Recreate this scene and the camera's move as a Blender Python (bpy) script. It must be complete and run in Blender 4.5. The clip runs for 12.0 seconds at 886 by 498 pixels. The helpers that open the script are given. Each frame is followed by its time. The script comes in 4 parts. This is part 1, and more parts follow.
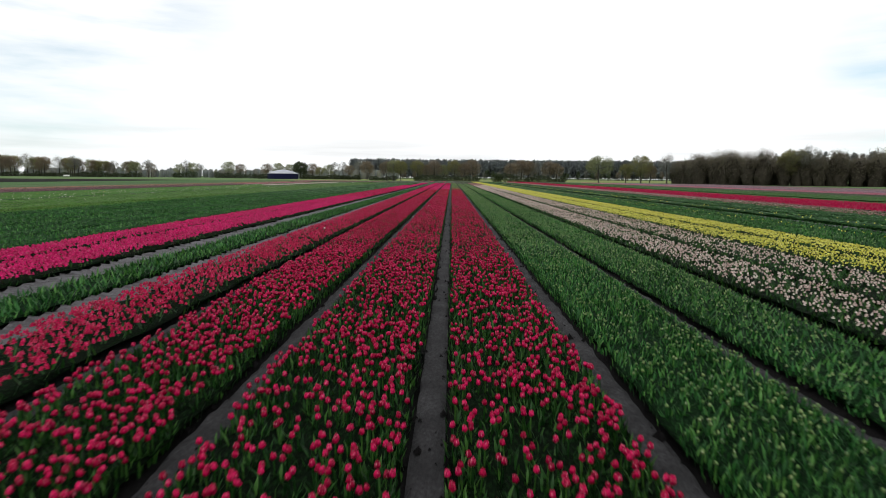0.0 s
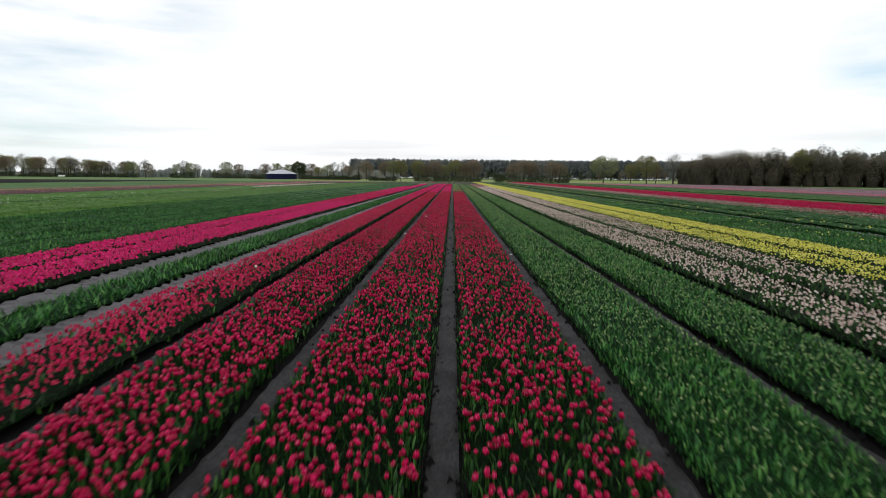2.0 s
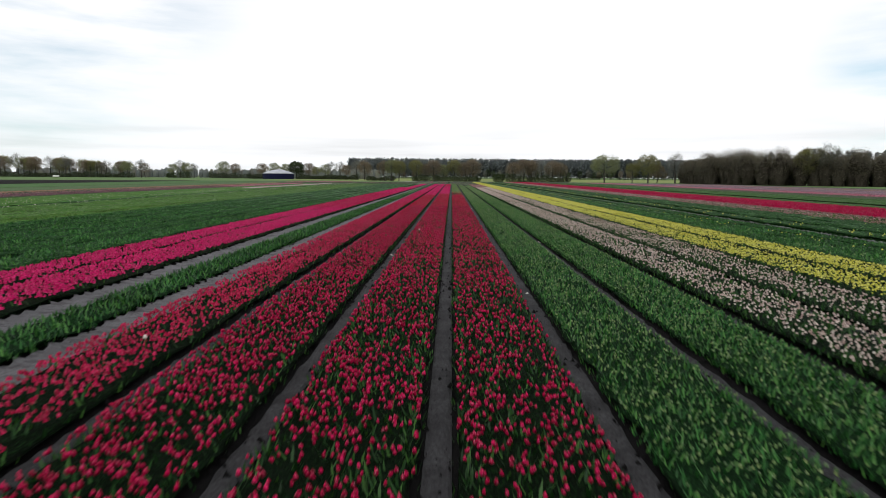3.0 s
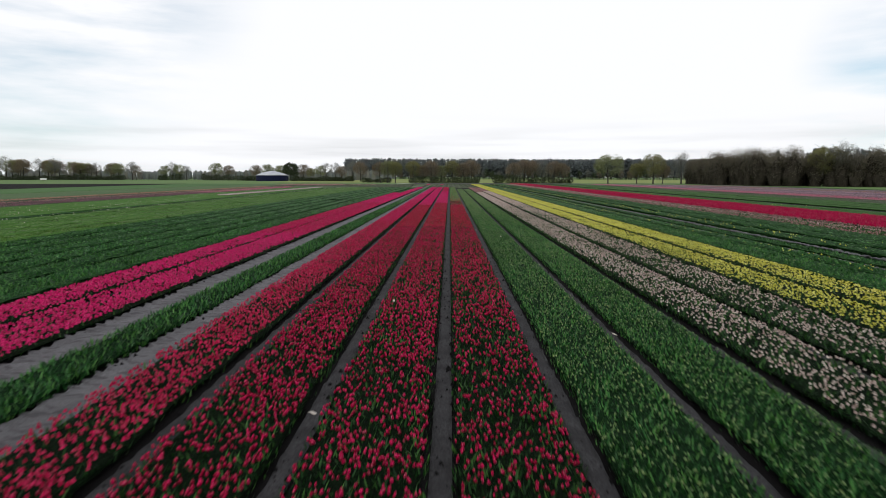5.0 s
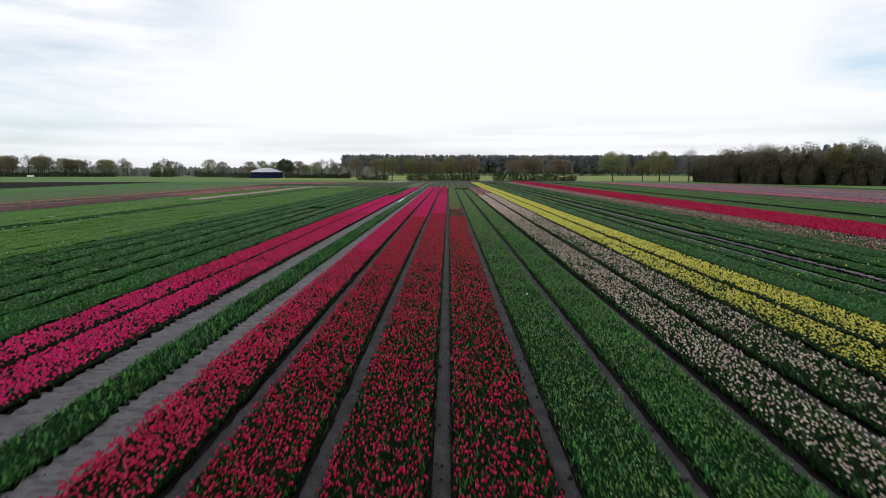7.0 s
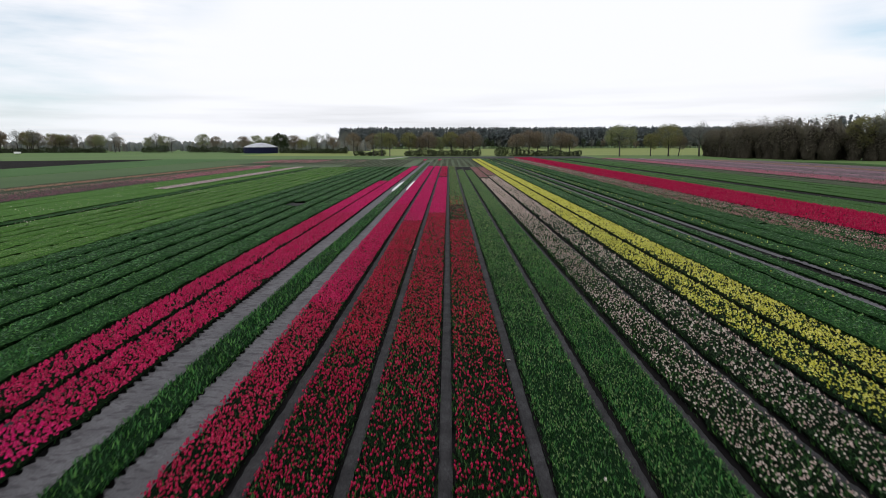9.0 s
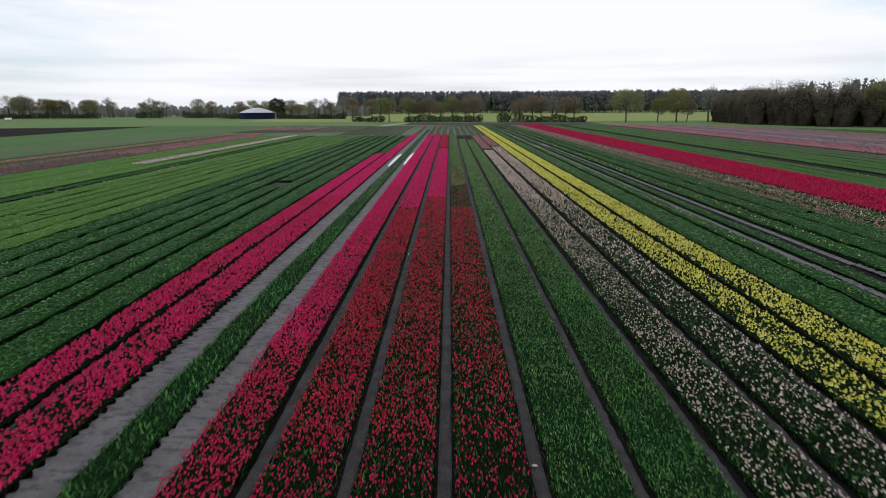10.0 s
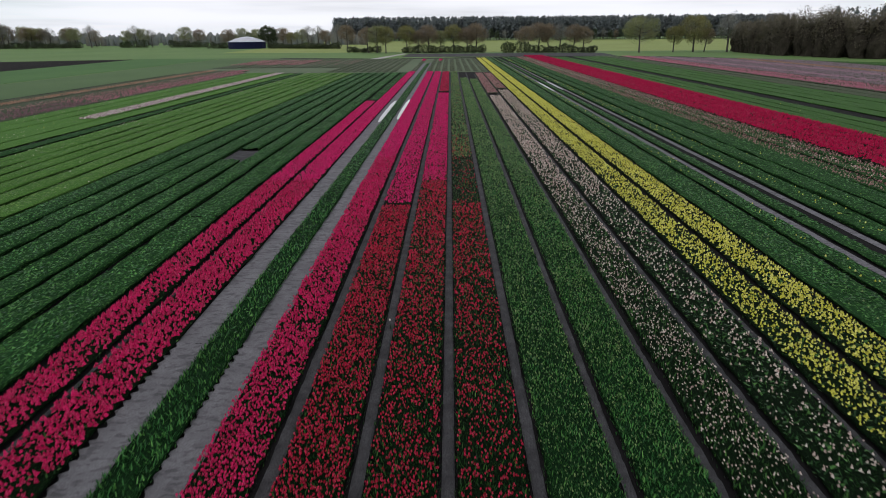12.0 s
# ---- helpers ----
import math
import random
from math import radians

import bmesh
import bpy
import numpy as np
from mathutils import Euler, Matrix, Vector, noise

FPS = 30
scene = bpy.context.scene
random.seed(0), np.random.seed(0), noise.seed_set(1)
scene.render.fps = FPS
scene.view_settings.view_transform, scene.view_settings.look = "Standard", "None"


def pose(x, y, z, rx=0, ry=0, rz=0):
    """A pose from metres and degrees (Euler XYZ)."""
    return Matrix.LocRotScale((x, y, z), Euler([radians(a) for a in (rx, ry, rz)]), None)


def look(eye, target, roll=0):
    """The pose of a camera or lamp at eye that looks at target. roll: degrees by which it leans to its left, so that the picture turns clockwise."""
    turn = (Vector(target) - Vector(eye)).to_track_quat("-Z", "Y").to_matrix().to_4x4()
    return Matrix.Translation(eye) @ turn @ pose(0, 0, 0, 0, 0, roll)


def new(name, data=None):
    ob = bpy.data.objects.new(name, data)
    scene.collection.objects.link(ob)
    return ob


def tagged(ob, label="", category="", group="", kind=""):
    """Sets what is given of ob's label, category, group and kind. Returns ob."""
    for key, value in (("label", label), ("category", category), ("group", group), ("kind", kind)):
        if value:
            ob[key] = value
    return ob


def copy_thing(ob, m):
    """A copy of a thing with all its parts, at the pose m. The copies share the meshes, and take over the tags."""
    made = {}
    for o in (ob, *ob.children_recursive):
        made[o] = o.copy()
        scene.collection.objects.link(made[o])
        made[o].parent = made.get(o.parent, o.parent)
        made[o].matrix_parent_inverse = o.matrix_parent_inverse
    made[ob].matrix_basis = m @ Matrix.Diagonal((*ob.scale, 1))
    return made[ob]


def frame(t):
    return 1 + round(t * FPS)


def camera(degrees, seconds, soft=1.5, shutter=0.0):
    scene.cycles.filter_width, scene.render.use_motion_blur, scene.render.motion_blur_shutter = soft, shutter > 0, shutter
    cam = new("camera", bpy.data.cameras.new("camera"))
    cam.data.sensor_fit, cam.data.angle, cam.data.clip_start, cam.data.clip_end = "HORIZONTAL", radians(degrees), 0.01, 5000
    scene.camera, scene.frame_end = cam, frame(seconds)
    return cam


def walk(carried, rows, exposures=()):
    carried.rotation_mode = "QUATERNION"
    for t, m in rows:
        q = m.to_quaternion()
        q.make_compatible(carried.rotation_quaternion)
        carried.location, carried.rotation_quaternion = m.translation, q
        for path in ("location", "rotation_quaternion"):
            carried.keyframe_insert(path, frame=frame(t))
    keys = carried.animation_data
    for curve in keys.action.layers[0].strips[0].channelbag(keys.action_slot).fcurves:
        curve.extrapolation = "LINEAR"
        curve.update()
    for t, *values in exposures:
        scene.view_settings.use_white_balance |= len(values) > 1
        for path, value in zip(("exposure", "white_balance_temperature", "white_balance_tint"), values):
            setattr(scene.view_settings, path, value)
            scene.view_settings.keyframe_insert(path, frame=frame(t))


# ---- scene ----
# ---- camera and its walk: seconds, eye, target, roll ----
cam = camera(73.7, 12.0, soft=0.5, shutter=0.34)
PATH = [
    (0, (0.145, -0.491, 1.765), (0.118, 1.494, 1.525), 0.5),
    (0.5, (0.135, 0.841, 1.771), (0.109, 2.827, 1.532), 0.5),
    (1, (0.103, 2.322, 1.796), (0.078, 4.307, 1.556), 0.5),
    (1.5, (0.074, 3.925, 1.844), (0.043, 5.91, 1.604), 0.5),
    (2, (0.056, 5.725, 1.924), (0.026, 7.711, 1.684), 0.5),
    (2.5, (0.066, 7.608, 2.021), (0.038, 9.593, 1.78), 0.4),
    (3, (0.098, 9.457, 2.188), (0.071, 11.442, 1.945), 0.4),
    (5, (0.086, 18.735, 2.824), (0.064, 20.72, 2.581), 0.1),
    (5.5, (0.123, 21.091, 3.008), (0.102, 23.076, 2.763), 0.1),
    (6, (0.137, 23.408, 3.162), (0.117, 25.392, 2.915), 0.2),
    (6.5, (0.121, 25.645, 3.398), (0.101, 27.63, 3.149), 0.1),
    (7, (0.083, 27.821, 3.665), (0.065, 29.804, 3.407), 0.1),
    (9, (0.064, 36.438, 4.997), (0.045, 38.407, 4.647), -0.2),
    (9.5, (0.071, 38.698, 5.334), (0.05, 40.656, 4.927), -0.2),
    (10, (0.098, 41.05, 5.664), (0.075, 42.995, 5.199), -0.3),
    (10.5, (0.079, 43.358, 5.961), (0.056, 45.289, 5.44), -0.3),
    (11, (0.107, 45.546, 6.294), (0.08, 47.461, 5.716), -0.4),
    (11.5, (0.078, 47.589, 6.627), (0.051, 49.486, 5.994), -0.3),
    (12, (0.072, 49.459, 7.013), (0.045, 51.337, 6.327), -0.5),
]
TINT = [(0, 0.0, 6600, 9), (3, -0.06, 6550, 10), (6, -0.15, 6500, 11), (9, -0.15, 6420, 12), (12, -0.17, 6330, 13)]
walk(cam, [(t, look(eye, target, roll)) for t, eye, target, roll in PATH], TINT)


# ---- world, sun, exposure ----
world = bpy.data.worlds.new("overcast_sky")
scene.world = world
world.use_nodes = True
wn, wl = world.node_tree.nodes, world.node_tree.links
background = wn["Background"]


def wnode(kind, **settings):
    n = wn.new(kind)
    for key, value in settings.items():
        n.inputs[key].default_value = value
    return n


sky = wn.new("ShaderNodeTexSky")
sky.sky_type, sky.sun_disc = "NISHITA", False
sky.sun_elevation, sky.sun_rotation = radians(48), radians(203)
sky_scale = wnode("ShaderNodeVectorMath")
sky_scale.operation = "SCALE"
sky_scale.inputs[3].default_value = 0.11
wl.new(sky.outputs[0], sky_scale.inputs[0])
direction = wn.new("ShaderNodeTexCoord")
stretch = wnode("ShaderNodeMapping", Scale=(1.6, 1.6, 9.0), Location=(0.7, 0.2, 0.35))
wl.new(direction.outputs["Generated"], stretch.inputs["Vector"])
cloud_noise = wnode("ShaderNodeTexNoise", Scale=1.7, Detail=6.0, Roughness=0.55)
wl.new(stretch.outputs[0], cloud_noise.inputs["Vector"])


def breaks_round(way, near, far):
    """How thin the cloud is round one direction of the sky: 1 in the middle, 0 outside."""
    d = wnode("ShaderNodeVectorMath")
    d.operation = "DOT_PRODUCT"
    d.inputs[1].default_value = Vector(way).normalized()
    wl.new(direction.outputs["Generated"], d.inputs[0])
    r = wnode("ShaderNodeMapRange", **{"From Min": far, "From Max": near})
    r.interpolation_type = "SMOOTHSTEP"
    wl.new(d.outputs["Value"], r.inputs["Value"])
    return r.outputs[0]


thin = wnode("ShaderNodeMath")
thin.operation = "MAXIMUM"
wl.new(breaks_round((-0.64, 0.80, 0.35), 0.992, 0.925), thin.inputs[0])
wl.new(breaks_round((0.74, 0.84, 0.14), 0.999, 0.975), thin.inputs[1])
ragged = wnode("ShaderNodeMapRange", **{"From Min": 0.36, "From Max": 0.62})
wl.new(cloud_noise.outputs["Fac"], ragged.inputs["Value"])
opening = wnode("ShaderNodeMath")
opening.operation = "MULTIPLY"
wl.new(thin.outputs[0], opening.inputs[0])
wl.new(ragged.outputs[0], opening.inputs[1])
open_part = wnode("ShaderNodeMath")
open_part.operation = "MULTIPLY"
open_part.inputs[1].default_value = 0.62
wl.new(opening.outputs[0], open_part.inputs[0])
# soft grey streaks low over the horizon
low = wn.new("ShaderNodeSeparateXYZ")
wl.new(direction.outputs["Generated"], low.inputs[0])
low_band = wnode("ShaderNodeMapRange", **{"From Min": 0.11, "From Max": 0.03})
low_band.interpolation_type = "SMOOTHSTEP"
wl.new(low.outputs["Z"], low_band.inputs["Value"])
streaks = wnode("ShaderNodeMapping", Scale=(2.0, 2.0, 34.0))
wl.new(direction.outputs["Generated"], streaks.inputs["Vector"])
streak_noise = wnode("ShaderNodeTexNoise", Scale=1.6, Detail=4.0)
wl.new(streaks.outputs[0], streak_noise.inputs["Vector"])
streak_level = wnode("ShaderNodeMapRange", **{"From Min": 0.45, "From Max": 0.72})
wl.new(streak_noise.outputs["Fac"], streak_level.inputs["Value"])
streak = wnode("ShaderNodeMath")
streak.operation = "MULTIPLY"
wl.new(low_band.outputs[0], streak.inputs[0])
wl.new(streak_level.outputs[0], streak.inputs[1])
cloud = wn.new("ShaderNodeMix")
cloud.data_type = "RGBA"
cloud.inputs[6].default_value = (1.08, 1.10, 1.13, 1)
cloud.inputs[7].default_value = (0.86, 0.88, 0.90, 1)
wl.new(streak.outputs[0], cloud.inputs[0])
cover = wn.new("ShaderNodeMix")
cover.data_type = "RGBA"
wl.new(open_part.outputs[0], cover.inputs[0])
wl.new(cloud.outputs[2], cover.inputs[6])
blue = wn.new("ShaderNodeMix")
blue.data_type, blue.blend_type = "RGBA", "MULTIPLY"
blue.inputs[0].default_value, blue.inputs[7].default_value = 1.0, (0.66, 1.08, 1.16, 1)
wl.new(sky_scale.outputs[0], blue.inputs[6])
wl.new(blue.outputs[2], cover.inputs[7])
wl.new(cover.outputs[2], background.inputs["Color"])
background.inputs["Strength"].default_value = 1.0

sun_data = bpy.data.lights.new("sun", "SUN")
sun_data.energy, sun_data.angle, sun_data.color = 0.62, radians(14), (1.0, 0.98, 0.95)
sun = new("sun", sun_data)
sun.matrix_basis = look((-60, -140, 170), (0, 0, 0))

# ---- materials ----


class Mat:
    """A small builder of node materials on the Principled shader."""

    def __init__(self, name, rough=0.6, spec=0.3):
        self.m = bpy.data.materials.new(name)
        self.m.use_nodes = True
        self.n, self.l = self.m.node_tree.nodes, self.m.node_tree.links
        self.b = self.n["Principled BSDF"]
        self.b.inputs["Roughness"].default_value = rough
        self.b.inputs["Specular IOR Level"].default_value = spec
        self.place = self.n.new("ShaderNodeNewGeometry")

    def noise(self, scale, detail=4.0, rough=0.6, stretch=(1, 1, 1)):
        mp = self.n.new("ShaderNodeMapping")
        mp.inputs["Scale"].default_value = stretch
        self.l.new(self.place.outputs["Position"], mp.inputs["Vector"])
        t = self.n.new("ShaderNodeTexNoise")
        t.inputs["Scale"].default_value, t.inputs["Detail"].default_value = scale, detail
        t.inputs["Roughness"].default_value = rough
        self.l.new(mp.outputs[0], t.inputs["Vector"])
        return t.outputs["Fac"]

    def chance(self):
        """A random number for each piece, loose object or joined island."""
        info = self.n.new("ShaderNodeObjectInfo")
        a = self.n.new("ShaderNodeMath")
        a.operation = "ADD"
        self.l.new(info.outputs["Random"], a.inputs[0])
        self.l.new(self.place.outputs["Random Per Island"], a.inputs[1])
        f = self.n.new("ShaderNodeMath")
        f.operation = "FRACT"
        self.l.new(a.outputs[0], f.inputs[0])
        return f.outputs[0]

    def ramp(self, value, *stops):
        r = self.n.new("ShaderNodeValToRGB")
        e = r.color_ramp.elements
        while len(e) < len(stops):
            e.new(0.5)
        for s, (at, colour) in zip(e, stops):
            s.position, s.color = at, (*colour, 1)
        self.l.new(value, r.inputs[0])
        return r.outputs[0]

    def mix(self, factor, a, b, mode="MIX"):
        x = self.n.new("ShaderNodeMix")
        x.data_type, x.blend_type = "RGBA", mode
        for i, v in ((0, factor), (6, a), (7, b)):
            if isinstance(v, (float, int)):
                x.inputs[i].default_value = v
            elif isinstance(v, tuple):
                x.inputs[i].default_value = (*v, 1)
            else:
                self.l.new(v, x.inputs[i])
        return x.outputs[2]

    def level(self, value, a, b, c=0.0, d=1.0):
        r = self.n.new("ShaderNodeMapRange")
        for key, v in (("From Min", a), ("From Max", b), ("To Min", c), ("To Max", d)):
            r.inputs[key].default_value = v
        self.l.new(value, r.inputs["Value"])
        return r.outputs[0]

    def colour(self, c):
        self.base = c
        if isinstance(c, tuple):
            self.b.inputs["Base Color"].default_value = (*c, 1)
        else:
            self.l.new(c, self.b.inputs["Base Color"])
        return self

    def bump(self, value, strength, distance):
        b = self.n.new("ShaderNodeBump")
        b.inputs["Strength"].default_value, b.inputs["Distance"].default_value = strength, distance
        self.l.new(value, b.inputs["Height"])
        self.l.new(b.outputs[0], self.b.inputs["Normal"])
        return self

    def thin(self, share):
        """Lets a share of the light through, as petals and leaves do."""
        t = self.n.new("ShaderNodeBsdfTranslucent")
        self.l.new(self.base, t.inputs["Color"])
        x = self.n.new("ShaderNodeMixShader")
        x.inputs[0].default_value = share
        self.l.new(self.b.outputs[0], x.inputs[1])
        self.l.new(t.outputs[0], x.inputs[2])
        self.l.new(x.outputs[0], self.n["Material Output"].inputs["Surface"])
        return self


def petal(name, dark, mid, light, share=0.22, streak=0.5):
    m = Mat(name, 0.40, 0.10)
    c = m.ramp(m.chance(), (0.0, dark), (0.5, mid), (1.0, light))
    c = m.mix(m.level(m.noise(0.6, 3), 0.35, 0.65, 0.0, 0.35), c, dark)
    # shading within each flower, put into the colour as dark blotches
    c = m.mix(m.level(m.noise(48, 2), 0.46, 0.60, 0.0, 0.7), c, tuple(0.55 * v for v in dark))
    # pale upright streaks paint the highlights on the petals
    pale = tuple(min(0.9, 0.55 * v + 0.32) for v in light)
    c = m.mix(m.level(m.noise(110, 2, 0.5, (1, 1, 0.2)), 0.60, 0.68, 0.0, streak), c, pale)
    return m.colour(c).thin(share).m


def leafage(name, dark, mid, light, share=0.18, patch=0.25, rough=0.4, gloss=0.10):
    m = Mat(name, rough, gloss)
    c = m.ramp(m.chance(), (0.0, dark), (0.55, mid), (1.0, light))
    c = m.mix(m.level(m.noise(0.35, 4), 0.4, 0.62), c, m.mix(1.0, c, (patch * 2.6, patch * 2.6, patch * 2.2), "MULTIPLY"))
    return m.colour(c).thin(share).m


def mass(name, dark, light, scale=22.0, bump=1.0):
    """The closed mass of leaves below the top blades of a bed: bright leaf backs, the gaps' shade painted in as dark
    spots.
    """
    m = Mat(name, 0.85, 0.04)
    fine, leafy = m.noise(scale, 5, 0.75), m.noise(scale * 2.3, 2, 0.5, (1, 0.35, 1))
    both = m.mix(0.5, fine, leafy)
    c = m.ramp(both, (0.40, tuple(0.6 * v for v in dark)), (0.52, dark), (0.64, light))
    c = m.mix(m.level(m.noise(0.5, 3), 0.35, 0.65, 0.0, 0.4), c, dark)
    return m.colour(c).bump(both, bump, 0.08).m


PETAL_RED = petal("petal_red", (0.25, 0.001, 0.027), (0.48, 0.003, 0.062), (0.68, 0.013, 0.118))
PETAL_DEEP = petal("petal_deep_red", (0.20, 0.001, 0.015), (0.39, 0.003, 0.035), (0.60, 0.013, 0.074))
PETAL_PINK = petal("petal_hot_pink", (0.36, 0.001, 0.062), (0.64, 0.003, 0.135), (0.84, 0.016, 0.21))
PETAL_ROSY = petal("petal_rosy_red", (0.28, 0.001, 0.040), (0.52, 0.002, 0.086), (0.74, 0.012, 0.142))
PETAL_CRIMSON = petal("petal_crimson", (0.28, 0.001, 0.034), (0.44, 0.001, 0.056), (0.54, 0.003, 0.078), 0.22, 0.0)
PETAL_WHITE = petal("petal_cream_pink", (0.40, 0.27, 0.24), (0.56, 0.45, 0.40), (0.74, 0.68, 0.60))
PETAL_CREAM = petal("petal_cream", (0.5, 0.43, 0.38), (0.66, 0.61, 0.54), (0.8, 0.78, 0.71))
PETAL_YELLOW = petal("petal_yellow", (0.42, 0.41, 0.035), (0.68, 0.66, 0.09), (0.84, 0.82, 0.27))
PETAL_ROSE = petal("petal_pale_rose", (0.22, 0.09, 0.095), (0.33, 0.16, 0.16), (0.45, 0.27, 0.26))
PETAL_LILAC = petal("petal_lilac", (0.26, 0.13, 0.19), (0.38, 0.22, 0.28), (0.50, 0.35, 0.40))
PETAL_APRICOT = petal("petal_apricot", (0.26, 0.13, 0.085), (0.36, 0.20, 0.13), (0.46, 0.29, 0.20))
PETAL_CANDY = petal("petal_candy_pink", (0.34, 0.09, 0.14), (0.46, 0.15, 0.21), (0.58, 0.25, 0.31))
BUD = petal("bud_yellow_green", (0.045, 0.11, 0.03), (0.10, 0.19, 0.055), (0.25, 0.32, 0.12), 0.15)
PETAL_PLUM = petal("petal_plum", (0.11, 0.045, 0.06), (0.17, 0.08, 0.1), (0.25, 0.14, 0.15))
PETAL_DUSK = petal("petal_dusky_lilac", (0.15, 0.11, 0.13), (0.24, 0.17, 0.20), (0.36, 0.27, 0.31))
LEAF = leafage("tulip_leaf", (0.006, 0.028, 0.007), (0.017, 0.072, 0.013), (0.062, 0.16, 0.032), gloss=0.16)
LEAF_BLUE = leafage("tulip_leaf_bluish", (0.008, 0.046, 0.012), (0.029, 0.132, 0.028), (0.098, 0.252, 0.056), gloss=0.16)
LEAF_LIGHT = leafage("tulip_leaf_light", (0.05, 0.115, 0.02), (0.085, 0.18, 0.03), (0.135, 0.24, 0.048), gloss=0.16)
LEAF_OLIVE = leafage("tulip_leaf_olive", (0.034, 0.080, 0.018), (0.062, 0.132, 0.028), (0.105, 0.185, 0.044), gloss=0.16)
LEAF_DULL = leafage("tulip_leaf_dull", (0.060, 0.078, 0.045), (0.085, 0.105, 0.058), (0.12, 0.14, 0.08))
# near-black greens: the shade low among the stems is put into the colour
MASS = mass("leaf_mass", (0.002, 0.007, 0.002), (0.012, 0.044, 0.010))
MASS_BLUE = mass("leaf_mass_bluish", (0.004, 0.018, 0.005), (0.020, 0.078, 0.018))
MASS_GREEN = mass("leaf_mass_green", (0.010, 0.038, 0.010), (0.084, 0.200, 0.052), 10.0)
MASS_LIGHT = mass("leaf_mass_light", (0.050, 0.122, 0.024), (0.140, 0.262, 0.056), 13.0)
MASS_OLIVE = mass("leaf_mass_olive", (0.032, 0.082, 0.020), (0.092, 0.172, 0.044), 13.0)
MASS_DULL = mass("leaf_mass_dull", (0.055, 0.068, 0.042), (0.11, 0.125, 0.075))


def soil_material(name, dark, light, big=0.8, marks=0.0):
    m = Mat(name, 0.95, 0.05)
    fine, wide = m.noise(38, 6, 0.7), m.noise(big, 4)
    c = m.ramp(fine, (0.3, dark), (0.7, light))
    c = m.mix(m.level(wide, 0.38, 0.62, 0.0, 0.55), c, dark)
    if marks:
        c = m.mix(m.level(m.noise(3.2, 3, 0.6, (1.0, 2.2, 1)), 0.52, 0.60, 0.0, marks), c, (0.035, 0.033, 0.034))
    return m.colour(c).bump(m.noise(20, 7, 0.8), 1.0, 0.05).m


# loose dark soil; its near black also stands in for shade beside the beds
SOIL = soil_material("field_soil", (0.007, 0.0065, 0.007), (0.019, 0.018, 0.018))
PATH_SOIL = soil_material("trodden_soil", (0.024, 0.024, 0.025), (0.100, 0.098, 0.103), 2.2)
TRACK_SOIL = soil_material("sandy_track", (0.090, 0.088, 0.094), (0.222, 0.217, 0.230), 1.6, 0.45)
BLACK_SOIL = soil_material("ploughed_soil", (0.006, 0.005, 0.005), (0.016, 0.013, 0.012), 0.1)
GRAVEL = soil_material("gravel", (0.22, 0.21, 0.20), (0.42, 0.41, 0.39))


def grass_material(name, dark, light):
    m = Mat(name, 0.85, 0.1)
    fine, wide = m.noise(7, 6, 0.7), m.noise(0.03, 5, 0.6)
    c = m.ramp(fine, (0.3, dark), (0.7, light))
    c = m.mix(m.level(wide, 0.4, 0.6, 0.0, 0.5), c, dark)
    return m.colour(c).bump(fine, 0.5, 0.05).m


GRASS = grass_material("meadow_grass", (0.066, 0.120, 0.038), (0.118, 0.182, 0.058))
HAY = grass_material("tall_meadow", (0.13, 0.165, 0.045), (0.21, 0.25, 0.08))
GRASS_DARK = grass_material("short_grass", (0.030, 0.080, 0.020), (0.066, 0.138, 0.036))
YOUNG_CROP = grass_material("young_crop", (0.038, 0.074, 0.026), (0.080, 0.126, 0.048))


STUBBLE = grass_material("stubble", (0.058, 0.082, 0.044), (0.1, 0.126, 0.074))

def bark_material(name, dark, light):
    m = Mat(name, 0.9, 0.1)
    f = m.noise(9, 5, 0.7, (1, 1, 0.25))
    return m.colour(m.ramp(f, (0.3, dark), (0.7, light))).bump(f, 0.8, 0.04).m


BARK = bark_material("bark", (0.045, 0.042, 0.037), (0.1, 0.094, 0.084))
CROWN_GREEN = leafage("crown_spring_green", (0.2, 0.225, 0.12), (0.26, 0.285, 0.15), (0.34, 0.36, 0.19), 0.5, 0.37)
CROWN_YELLOW = leafage("crown_yellow_green", (0.205, 0.203, 0.09), (0.25, 0.247, 0.11), (0.305, 0.30, 0.14), 0.5, 0.37)
CROWN_BROWN = leafage("crown_budding_brown", (0.205, 0.165, 0.122), (0.25, 0.202, 0.15), (0.30, 0.25, 0.185), 0.5, 0.37)
# the next two are paler and greyer: distance haze put into the crown colour
CROWN_TWIG = leafage("crown_bare_twigs", (0.21, 0.215, 0.205), (0.25, 0.255, 0.24), (0.3, 0.305, 0.285), 0.5, 0.37)
CROWN_HAZE = leafage("crown_haze_grey", (0.24, 0.265, 0.275), (0.27, 0.295, 0.3), (0.305, 0.33, 0.33), 0.5, 0.37)
CROWN_WOOD = leafage("crown_wood_edge", (0.135, 0.122, 0.098), (0.17, 0.155, 0.122), (0.215, 0.195, 0.15), 0.5, 0.37)
CROWN_DARK = leafage("crown_dark_green", (0.033, 0.055, 0.022), (0.061, 0.088, 0.035), (0.094, 0.127, 0.055), 0.15, 0.33)
# blue-grey needles carry the haze of the distance in their colour
NEEDLES_HAZED = leafage("conifer_needles_hazed", (0.145, 0.168, 0.182), (0.162, 0.186, 0.200), (0.182, 0.208, 0.218), 0.5, 0.37)
HEDGE_LEAF = leafage("hedge_leaf", (0.046, 0.062, 0.036), (0.070, 0.090, 0.050), (0.11, 0.135, 0.074), 0.25, 0.33)
